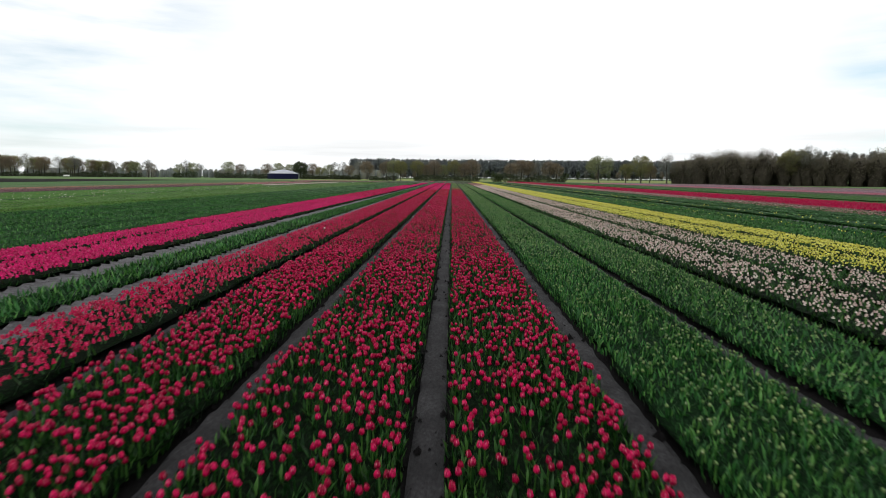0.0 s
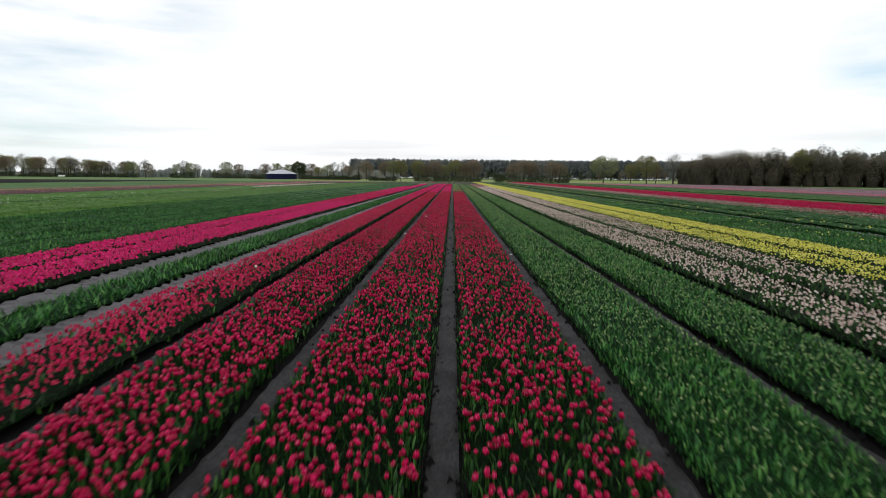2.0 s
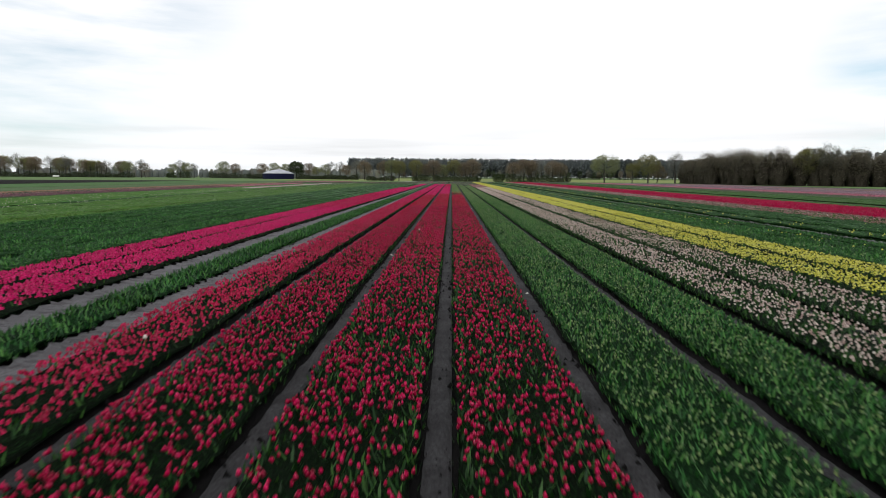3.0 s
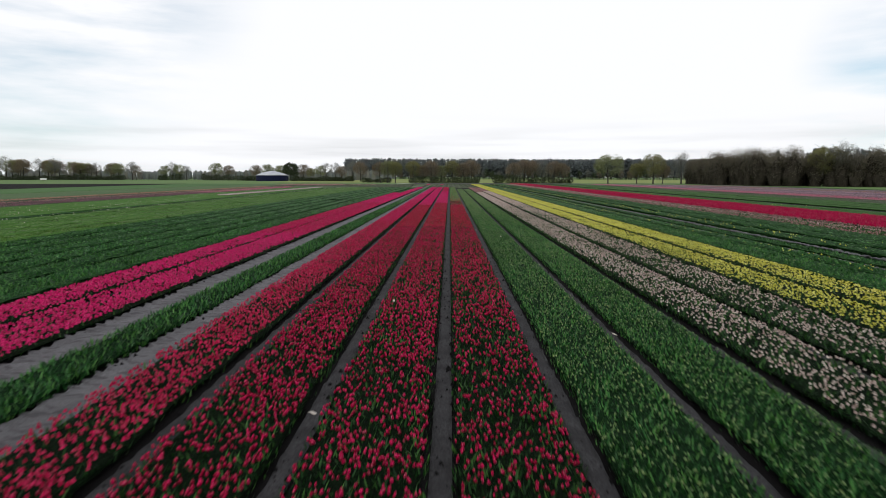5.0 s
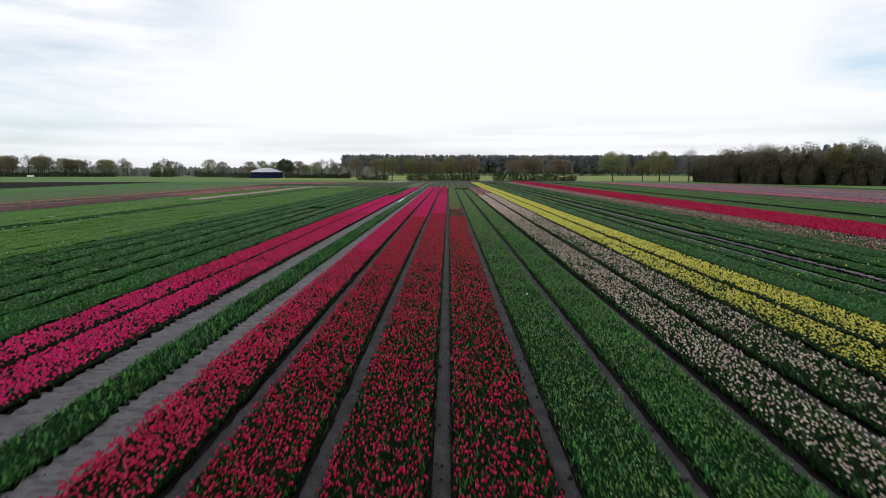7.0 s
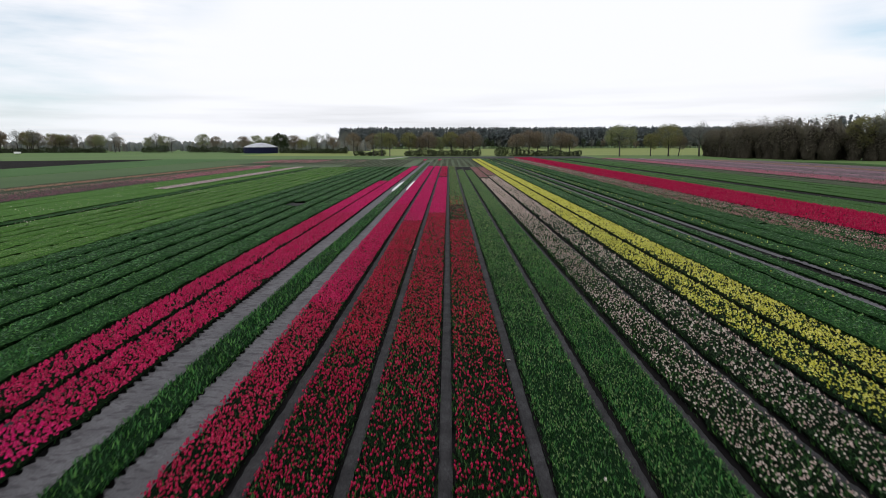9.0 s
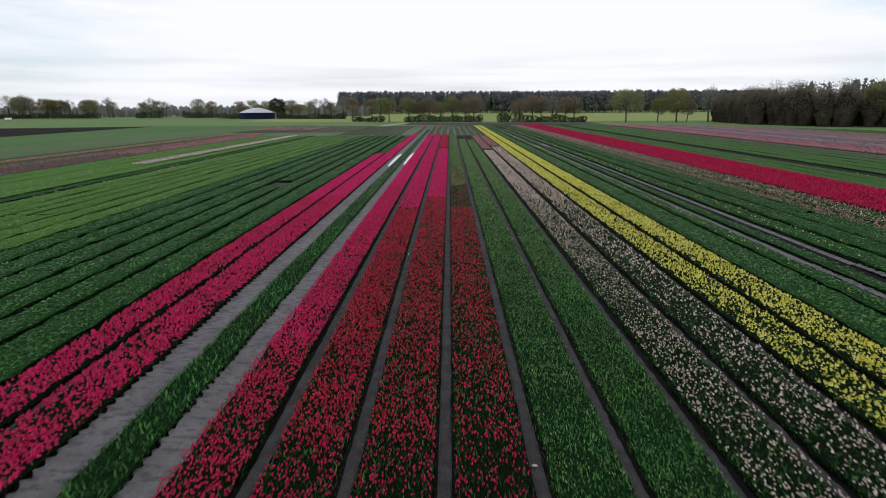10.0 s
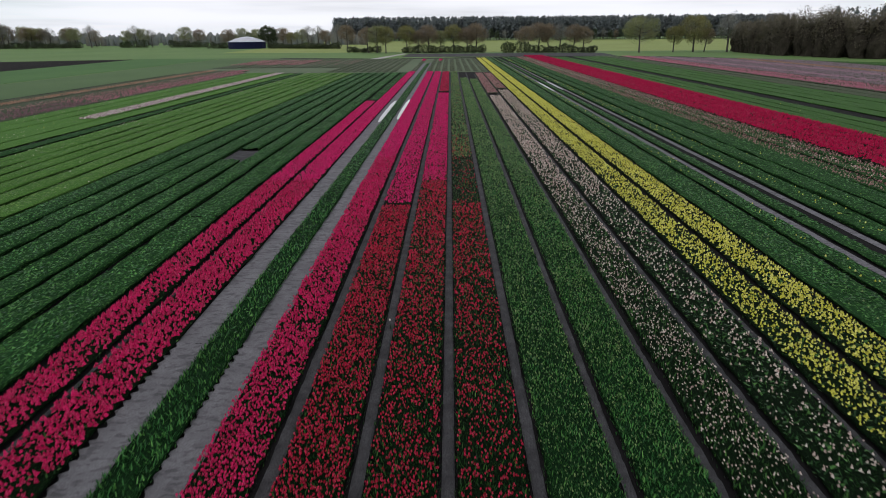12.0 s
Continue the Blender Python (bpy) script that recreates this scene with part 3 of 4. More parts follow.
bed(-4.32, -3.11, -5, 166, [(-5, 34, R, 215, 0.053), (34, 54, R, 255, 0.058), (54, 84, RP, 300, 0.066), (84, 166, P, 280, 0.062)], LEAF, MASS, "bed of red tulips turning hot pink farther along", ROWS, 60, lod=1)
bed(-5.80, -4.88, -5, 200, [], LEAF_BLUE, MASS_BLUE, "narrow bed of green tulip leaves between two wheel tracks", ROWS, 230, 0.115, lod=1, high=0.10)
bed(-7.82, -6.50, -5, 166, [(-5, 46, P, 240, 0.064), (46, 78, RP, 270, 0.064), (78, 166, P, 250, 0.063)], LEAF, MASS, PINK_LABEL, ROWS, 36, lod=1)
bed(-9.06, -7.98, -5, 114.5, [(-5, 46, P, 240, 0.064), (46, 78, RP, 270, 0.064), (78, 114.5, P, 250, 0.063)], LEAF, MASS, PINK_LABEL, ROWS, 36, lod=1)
bed(-9.06, -7.98, 116.5, 166, [], LEAF_BLUE, MASS_GREEN, "bed of topped green tulip plants", ROWS, 90, lod=2)
GREEN_LABEL = "bed of leafy green tulips with closed yellowish buds"
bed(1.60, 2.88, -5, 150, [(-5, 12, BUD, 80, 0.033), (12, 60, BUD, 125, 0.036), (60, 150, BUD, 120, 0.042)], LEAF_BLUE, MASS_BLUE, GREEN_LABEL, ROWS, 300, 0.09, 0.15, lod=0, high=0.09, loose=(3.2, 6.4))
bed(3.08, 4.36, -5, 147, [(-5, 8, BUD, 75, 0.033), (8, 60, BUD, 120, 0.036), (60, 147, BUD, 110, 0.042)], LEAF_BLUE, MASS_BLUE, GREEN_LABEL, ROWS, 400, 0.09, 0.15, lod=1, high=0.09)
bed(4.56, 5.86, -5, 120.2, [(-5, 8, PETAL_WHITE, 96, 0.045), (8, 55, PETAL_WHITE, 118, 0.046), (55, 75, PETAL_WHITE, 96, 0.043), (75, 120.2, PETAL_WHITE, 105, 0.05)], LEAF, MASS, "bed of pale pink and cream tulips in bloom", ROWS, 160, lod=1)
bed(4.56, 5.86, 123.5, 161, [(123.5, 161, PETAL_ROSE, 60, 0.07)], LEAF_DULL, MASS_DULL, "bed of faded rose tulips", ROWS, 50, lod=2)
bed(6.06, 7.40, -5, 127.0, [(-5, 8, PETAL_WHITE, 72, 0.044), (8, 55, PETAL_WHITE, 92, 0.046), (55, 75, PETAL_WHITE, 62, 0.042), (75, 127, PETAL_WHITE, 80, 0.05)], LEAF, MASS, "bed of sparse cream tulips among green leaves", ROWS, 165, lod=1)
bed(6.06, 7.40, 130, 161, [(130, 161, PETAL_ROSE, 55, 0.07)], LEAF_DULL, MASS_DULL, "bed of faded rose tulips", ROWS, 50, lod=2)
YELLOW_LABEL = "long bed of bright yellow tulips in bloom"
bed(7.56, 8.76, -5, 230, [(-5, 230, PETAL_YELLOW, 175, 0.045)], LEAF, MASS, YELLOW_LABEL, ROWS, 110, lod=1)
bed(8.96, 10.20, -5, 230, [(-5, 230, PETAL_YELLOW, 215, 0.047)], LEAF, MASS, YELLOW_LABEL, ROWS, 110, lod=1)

RIGHT = "green beds beyond the yellow tulips"
bed(10.40, 11.86, -5, 232, [(-5, 232, BUD, 8, 0.06)], LEAF_BLUE, MASS_GREEN, "bed of plain green tulip leaves", RIGHT, 200, 0.11, high=0.15, fringe=False, lod=1)
bed(12.06, 12.84, -5, 232, [(-5, 232, PETAL_YELLOW, 4, 0.06)], LEAF_BLUE, MASS_GREEN, "green bed with a few yellow tulips", RIGHT, 200, 0.11, high=0.15, fringe=False, lod=1)
bed(13.50, 14.16, -5, 232, [], LEAF_BLUE, MASS_GREEN, "narrow green bed between two wheel tracks", RIGHT, 110, 0.12, lod=1, high=0.10, fringe=False)
bed(15.06, 16.20, -5, 232, [(-5, 232, PETAL_YELLOW, 4, 0.06)], LEAF_BLUE, MASS_GREEN, "green bed with a few yellow tulips", RIGHT, 85, 0.12, high=0.17, fringe=False)
bed(16.36, 17.64, -5, 232, [(-5, 232, PETAL_YELLOW, 0.8, 0.06)], LEAF_BLUE, MASS_GREEN, "bed of plain green tulip leaves", RIGHT, 85, 0.12, high=0.22, fringe=False)
bed(17.80, 19.34, -5, 232, [(-5, 232, PETAL_YELLOW, 0.5, 0.06)], LEAF_BLUE, MASS_GREEN, "bed of plain green tulip leaves", RIGHT, 90, 0.12, high=0.22, fringe=False)
bed(19.52, 20.80, -5, 236, [(-5, 236, PETAL_ROSE, 42, 0.05)], LEAF_OLIVE, MASS_GREEN, "bed of sparse pale rose tulips", RIGHT, 70, lod=1)
bed(20.95, 21.95, -5, 236, [(-5, 236, PETAL_ROSE, 34, 0.05), (-5, 236, PETAL_WHITE, 14, 0.05)], LEAF_OLIVE, MASS_GREEN, "bed of sparse pale rose tulips", RIGHT, 70, lod=1)
bed(22.06, 22.98, -5, 236, [(-5, 236, PETAL_ROSE, 62, 0.05)], LEAF_OLIVE, MASS_GREEN, "bed of pale rose tulips", RIGHT, 60, lod=1)
for i in range(4):
    bed(23.12 + 1.52 * i, 24.52 + 1.52 * i, -5, 246, [(-5, 246, PETAL_CRIMSON, 190, 0.072)], LEAF, MASS, "bed of crimson tulips in dense bloom", "crimson tulip beds", 30)
for i in range(3):
    bed(29.4 + 1.75 * i, 31.0 + 1.75 * i, -5, 236, [(-5, 236, PETAL_YELLOW, 0.2, 0.06)], LEAF_OLIVE, MASS_OLIVE, "bed of light green leaves past the crimson tulips", "outer green beds", 60)
for i in range(6):
    bed(36.5 + 2.3 * i, 38.65 + 2.3 * i, -5, 236, [(-5, 236, PETAL_LILAC, 1.0, 0.08)] if i > 3 else [], LEAF_OLIVE if i % 2 else LEAF, MASS_OLIVE if i < 4 else MASS_DULL,
        "bed of green leaves in the outer field", "outer green beds", 50)
for i in range(16):
    petal_m = (PETAL_CANDY, PETAL_CANDY, PETAL_DUSK, PETAL_LILAC, PETAL_DUSK, PETAL_DUSK, PETAL_LILAC, PETAL_DUSK, PETAL_APRICOT, PETAL_DUSK)[min(i, 9)]
    bed(50.8 + 2.9 * i, 53.3 + 2.9 * i, 30, 236 - 3.1 * i, [(-5, 236, petal_m, 95 if i != 1 else 60, 0.06)] if i < 12 else [], LEAF_DULL, MASS_DULL if i < 13 else MASS_OLIVE,
        "strip of pale lilac and rose tulips at the field's edge" if i < 12 else "dull green strip at the wood's foot", "lilac strips", 40, top=0.16)

LEFT = "green beds beside the pink tulips"
edges = [-9.14, -10.74, -12.04, -13.44, -14.94, -16.38, -17.80, -19.36, -20.86, -22.36, -23.58, -24.86, -26.20]
for i in range(12):
    pale = i > 5
    specks = [(-5, 164, PETAL_CREAM, 2.5 if i > 9 else 0.25, 0.06)] if pale else []
    # one bed is broken by a bare wet patch
    for a, b in ((-5, 83.4), (87.0, 164)) if i == 2 else ((-5, 164),):
        bed(edges[i + 1] + 0.12, edges[i] - 0.11, a, b, specks, LEAF_LIGHT if pale else LEAF_BLUE, MASS_LIGHT if pale else MASS_GREEN,
            "bed of light green leaves not yet in flower" if pale else "bed of dark bluish green leaves not yet in flower", LEFT,
            180 if i < 7 else 230, 0.115, lod=1 if i < 7 else 2, high=0.2, fringe=False)
bed(-28.6, -27.6, -5, 166, [], LEAF_BLUE, MASS_GREEN, "low green strip between two dark furrows", LEFT, 40, 0.2, high=0.12)
bed(-27.3, -26.3, -5, 166, [(-5, 166, PETAL_CREAM, 7, 0.06)], LEAF_LIGHT, MASS_LIGHT, "green bed dotted with cream tulips", LEFT, 60)
bed(-31.0, -29.2, -5, 165, [(-5, 88, PETAL_CREAM, 6, 0.05)], LEAF_LIGHT, MASS_LIGHT, "green bed with a few cream tulips", LEFT, 50)
bed(-32.9, -31.2, -5, 165, [(-5, 96, PETAL_CREAM, 4, 0.05), (102, 165, PETAL_LILAC, 130, 0.055), (102, 165, PETAL_CREAM, 110, 0.055)], LEAF_LIGHT, MASS_LIGHT,
    "bed ending in a strip of whitish tulips", LEFT, 50)
for i, (petal_m, per, a) in enumerate(((PETAL_YELLOW, 0.3, -5), (PETAL_CREAM, 4, -5), (PETAL_CREAM, 9, 100), (PETAL_PLUM, 75, -5), (PETAL_PLUM, 55, -5), (PETAL_ROSE, 26, -5),
                                       (PETAL_ROSE, 4, -5), (PETAL_APRICOT, 60, -5), (PETAL_APRICOT, 8, -5))):
    bed(-34.6 - 2.15 * i, -32.6 - 2.15 * i, -5, 168 if i < 4 else 176, [(a, 116 if petal_m is PETAL_PLUM else 176, petal_m, per * (2.2 if per > 20 else 1.2), 0.045)] + ([(116, 176, PETAL_CANDY, 75, 0.045)] if petal_m is PETAL_PLUM else []), LEAF_LIGHT if i < 3 else LEAF_DULL, MASS_LIGHT if i < 3 else MASS_DULL,
        "strip of mixed fading tulips in the outer field", "outer mixed strips", 40, top=0.15)
for i in range(5):
    bed(-52.5 + 6.0 * i, -47.4 + 6.0 * i, 186, 232, [(196, 222, PETAL_ROSE, 34 if i < 3 else 8, 0.08)], LEAF_DULL, MASS_DULL,
        "block of short faded tulips near the meadow", "far blocks", 40)
# topped rows towards the far end of the field
for i in range(19):
    x = -24.0 + 1.55 * i if i < 9 else -7.6 + 1.52 * (i - 9)
    if -6.8 < x < -4.6:
        continue
    bed(x, x + 1.0, 169, 229, [(214, 224, P, 70, 0.08)] if i in (9, 12) else [], LEAF_DULL, MASS_DULL, "low rows of topped grey-green plants", "topped rows", 40, 0.22, high=0.09)


def puddle(x, y0, y1, wide, seed):
    """A long shallow pool of rain water in a wheel track, with an uneven rim."""
    r = np.random.default_rng(seed)
    n = 40
    ys = np.linspace(y0, y1, n)
    body = np.sin(np.linspace(0, math.pi, n)) ** 0.4 * wide / 2
    wob = np.convolve(r.normal(0, 0.16, n + 6), np.ones(4) / 4, "same")[3:-3]
    lo, hi = x - body * (1 + wob), x + body * (1 - wob[::-1])
    bm = bmesh.new()
    a = [bm.verts.new((p, y, 0.052)) for p, y in zip(lo, ys)]
    b = [bm.verts.new((p, y, 0.052)) for p, y in zip(hi, ys)]
    for i in range(n - 1):
        bm.faces.new((a[i], b[i], b[i + 1], a[i + 1]))
    me = bpy.data.meshes.new("puddle")
    bm.to_mesh(me)
    me.materials.append(WATER)
    tagged(new("puddle", me), "long rain puddle reflecting the white sky in a track", "puddle", "puddles in the wheel tracks", "structure")


puddle(-5.95, 99.5, 116.5, 0.5, 1)
puddle(-4.50, 101.0, 117.5, 0.46, 2)
puddle(13.10, 126.0, 141.5, 0.34, 3)
puddle(14.55, 128.0, 142.5, 0.22, 4)

# a bare wet patch in the green beds
patch_v, patch_f = strip_mesh(np.linspace(-13.5, -12.0, 8), np.linspace(83.3, 87.1, 22), lambda x, y: (x, 0.02 + 0.03 * rng.random(x.shape)))
tagged(new("bare_patch", build("bare_patch", patch_v, patch_f, [PATH_SOIL])), "small bare grey patch where no leaves grow", "soil", kind="structure")


def stray_tulip(x, y, high, label):
    """A single odd tulip that grew up in the wrong bed."""
    thing = root("stray_tulip", (x, y, 0), label, "tulip", "stray tulips")
    v, f = scatter(*STEM, np.zeros((1, 3)), np.array([[1.2, 1.2, high]]), np.zeros(1))
    part("stem", build("stem", v, f, [LEAF]), thing)
    v, f = scatter(*BLADE, np.zeros((2, 3)), np.array([0.17, 0.2]), np.array([0.4, 3.3]))
    part("leaf", build("leaf", v, f, [LEAF]), thing)
    head = part("bloom", build("bloom", BLOOM_NEAR[0] * 0.062, BLOOM_NEAR[1], [PETAL_CREAM]), thing, "white flower")
    head.location = (0, 0, high - 0.004)


stray_tulip(-3.42, 16.05, 0.30, "stray white tulip standing among the red ones")
stray_tulip(-1.46, 62.7, 0.27, "stray white tulip at the edge of a bed")
stray_tulip(-1.05, 30.6, 0.27, "stray white tulip among the red ones")
stray_tulip(2.30, 44.2, 0.24, "stray pale tulip among green leaves")
for i, (x, y) in enumerate(((2.95, 37.4), (1.52, 20.3), (5.9, 60.9), (3.02, 29.0), (-1.52, 25.4), (1.46, 49.5))):
    scrap = np.array([(-0.04, -0.025, 0.035), (0.035, -0.03, 0.04), (0.045, 0.02, 0.06), (-0.03, 0.03, 0.045), (0.0, 0.0, 0.065)])
    v, f = scatter(scrap, np.array([(0, 1, 4), (1, 2, 4), (2, 3, 4), (3, 0, 4)]), np.array([[x, y, 0.0]]), np.array([0.8 + 0.1 * i]), np.array([0.7 * i]))
    tagged(new("fallen_petal", build("fallen_petal", v, f, [PETAL_CREAM])), "pale fallen petal lying on the dark path", "petal", "fallen petals")

# ---- trees, hedges, tank ----


def tube(points, radii, sides=6):
    """A tapered limb along points."""
    points = [Vector(p) for p in points]
    v, f = [], []
    for i, p in enumerate(points):
        d = (points[min(i + 1, len(points) - 1)] - points[max(i - 1, 0)]).normalized()
        side = d.orthogonal().normalized()
        other = d.cross(side)
        for k in range(sides):
            a = 2 * math.pi * k / sides
            v.append(p + (side * math.cos(a) + other * math.sin(a)) * radii[i])
        if i:
            f += ring_faces((i - 1) * sides, i * sides, sides)
    return np.array([tuple(p) for p in v]), np.array(f)


LEAF_TUFT = (np.array([(0, -0.5, 0), (0.1, 0.5, 0.1), (0.75, 0.1, 0.35), (0.15, -0.1, 0.8)]), np.array([(0, 1, 2), (0, 3, 1)]))


def limbs(height, width, r, bole=0.28, spread=1.0):
    """Trunk and limbs of a broadleaf tree; returns tubes and the ends where twigs grow."""
    tubes, ends = [], []
    lean = Vector((r.normal(0, 0.03), r.normal(0, 0.03), 1)).normalized()
    thick = height * 0.022
    steps = [lean * height * s + Vector((r.normal(0, 0.02), r.normal(0, 0.02), 0)) * height * s for s in (0, 0.05, bole, 0.5, 0.7, 0.88)]
    tubes.append(tube(steps, [thick * 1.5, thick * 1.1, thick, thick * 0.6, thick * 0.35, thick * 0.1], 6))
    ends.append(steps[-1])
    for i in range(13):
        s = bole + (0.82 - bole) * (i + r.random()) / 13
        base = lean * height * s
        a = i * 2.4 + r.normal(0, 0.3)
        reach = width * 0.5 * spread * math.sin(math.pi * min(1, 0.28 + 0.72 * (s - bole) / (1 - bole))) * r.uniform(0.75, 1.1)
        rise = height * r.uniform(0.08, 0.20)
        out = Vector((math.cos(a), math.sin(a), 0))
        pts = [base, base + out * reach * 0.45 + Vector((0, 0, rise * 0.35)), base + out * reach * 0.8 + Vector((0, 0, rise * 0.8)), base + out * reach + Vector((0, 0, rise * 1.15))]
        tubes.append(tube(pts, [thick * 0.42, thick * 0.26, thick * 0.14, thick * 0.04], 4))
        ends += pts[1:]
        for k in range(3):
            p = pts[1 + k % 2].lerp(pts[2 + k % 2], r.random())
            q = p + Vector((r.normal(0, 1), r.normal(0, 1), r.uniform(0.2, 1.2))) * height * 0.07
            tubes.append(tube([p, p.lerp(q, 0.5) + Vector((0, 0, 0.1)), q], [thick * 0.13, thick * 0.09, thick * 0.03], 3))
            ends.append(q)
    return tubes, ends


def tree(name, height, width, crown_material, label, seed, density=1300, tuft=0.42, bole=0.28):
    r = np.random.default_rng(seed)
    thing = root(name, (0, 0, 0), label, "tree")
    tubes, ends = limbs(height, width, r, bole)
    v, f = join(tubes)
    part("trunk", build("trunk", v, f, [BARK], smooth=True), thing, "dark furrowed trunk and limbs")
    centres = np.array([tuple(e) for e in ends])
    pick = centres[r.integers(len(centres), size=density)] + r.normal(0, 1, (density, 3)) * (width * 0.095, width * 0.095, height * 0.065)
    # twigs thin out along a domed, slightly lumpy outline
    middle, half = height * (0.5 + bole * 0.36), np.array((width * 0.52, width * 0.52, height * (0.5 - bole * 0.36)))
    way = (pick - (0, 0, middle)) / half
    far = np.linalg.norm(way, axis=1)
    bearing = np.arctan2(way[:, 1], way[:, 0])
    rim = 0.95 + 0.07 * np.sin(3 * bearing + seed) + 0.05 * np.sin(7 * way[:, 2] + 5 * bearing)
    pull = np.where(far > rim, rim * r.uniform(0.72, 1.0, density) / np.maximum(far, 1e-6), 1.0)
    pick = way * pull[:, None] * half + (0, 0, middle)
    v, f = scatter(*LEAF_TUFT, pick, tuft * r.uniform(0.5, 1.3, density), r.uniform(0, 6.3, density), r.normal(0, 0.8, density))
    part("crown", build("crown", v, f, [crown_material]), thing)
    return thing


SHAPES = {
    "yellow": tree("broadleaf_tree", 10.5, 8.0, CROWN_YELLOW, "spring tree with fresh yellow-green leaves", 11, 4300, 0.26),
    "green": tree("broadleaf_tree", 10.5, 9.0, CROWN_GREEN, "spring tree with thin young green leaves", 12, 4300, 0.25),
    "brown": tree("broadleaf_tree", 10.5, 9.0, CROWN_BROWN, "spring tree with brownish budding twigs", 13, 4300, 0.25),
    "bare": tree("broadleaf_tree", 11.5, 8.0, CROWN_TWIG, "nearly bare tree with fine grey twigs", 14, 3600, 0.17),
    "round": tree("broadleaf_tree", 10.0, 10.0, CROWN_DARK, "dense round dark green tree", 15, 6500, 0.34, 0.2),
    "wide": tree("broadleaf_tree", 11.5, 12.0, CROWN_GREEN, "lone tree with a wide thin spring crown", 16, 6500, 0.25, 0.24),
    "gold": tree("broadleaf_tree", 11.5, 10.5, CROWN_YELLOW, "lone tree with a wide yellowish spring crown", 17, 6500, 0.25, 0.22),
}
used = set()


def plant_tree(kind, x, y, size=1.0, group="", turn=None, wide=1.0):
    t = rng.uniform(0, 360) if turn is None else turn
    m = pose(x, y, -0.04, 0, 0, t)
    ob = SHAPES[kind]
    if kind in used:
        ob = copy_thing(ob, m)
    else:
        used.add(kind)
        ob.matrix_basis = m
    ob.scale = (size * wide, size * wide, size)
    return tagged(ob, group=group)


ROW = "trees over the hedge behind the field"
for kind, x, size in (("brown", -31.5, 0.95), ("green", -28.0, 1.0), ("yellow", -24.5, 0.95), ("yellow", -16.6, 0.98), ("brown", -12.0, 0.8), ("brown", -8.2, 1.0),
                      ("green", -3.5, 0.8), ("yellow", 1.4, 1.0), ("brown", 6.6, 0.9), ("brown", 10.0, 1.05), ("brown", 29.0, 0.92), ("brown", 33.5, 1.05),
                      ("brown", 38.0, 1.02), ("bare", 42.0, 0.9), ("brown", 46.5, 0.98), ("brown", 50.2, 0.9)):
    plant_tree(kind, x, 289 + rng.uniform(-3, 3), size * 0.98, ROW)
LONE = "lone trees beside the meadow"
plant_tree("wide", 67.2, 272, 1.1, LONE, 20)
plant_tree("gold", 86.3, 272, 1.1, LONE, 100)
plant_tree("yellow", 80.0, 274, 0.85, LONE, 10)
plant_tree("brown", 90.6, 273, 0.8, LONE)
plant_tree("bare", 97.0, 269, 1.15, LONE)
TANKROW = "trees round the tank"
plant_tree("round", -102.5, 402, 1.18, TANKROW)
for kind, x, y, size in (("brown", -126, 404, 1.0), ("green", -119, 408, 1.05), ("green", -112, 412, 1.0), ("brown", -95, 404, 1.05), ("yellow", -89, 400, 0.8), ("green", -82, 395, 0.95),
                         ("bare", -76, 385, 1.0), ("bare", -69, 378, 1.0), ("brown", -64, 372, 0.9), ("bare", -57, 368, 1.05), ("brown", -51.5, 362, 1.1)):
    plant_tree(kind, x, y, size, TANKROW)
FARLEFT = "trees along the far meadow edge"
for i in range(20):
    x = -352 + i * 4.5 + rng.uniform(-1.5, 1.5)
    plant_tree(("brown", "bare", "green", "brown", "yellow")[i % 5], x, 448 + rng.uniform(-8, 10), 1.62 - 0.4 * i / 20 + rng.uniform(-0.08, 0.08), FARLEFT)
for i in range(9):
    plant_tree(("green", "brown", "bare")[i % 3], -265 + i * 4.6 + rng.uniform(-1, 1), 450 + rng.uniform(-5, 8), rng.uniform(1.05, 1.25), FARLEFT)
for x, size in ((-203, 1.0), (-198, 1.15), (-193, 1.1), (-188, 0.95)):
    plant_tree("bare" if x in (-198, -188) else "green", x, 442, size, FARLEFT)
plant_tree("green", -166, 440, 1.2, FARLEFT)
plant_tree("brown", -157, 442, 1.05, FARLEFT)


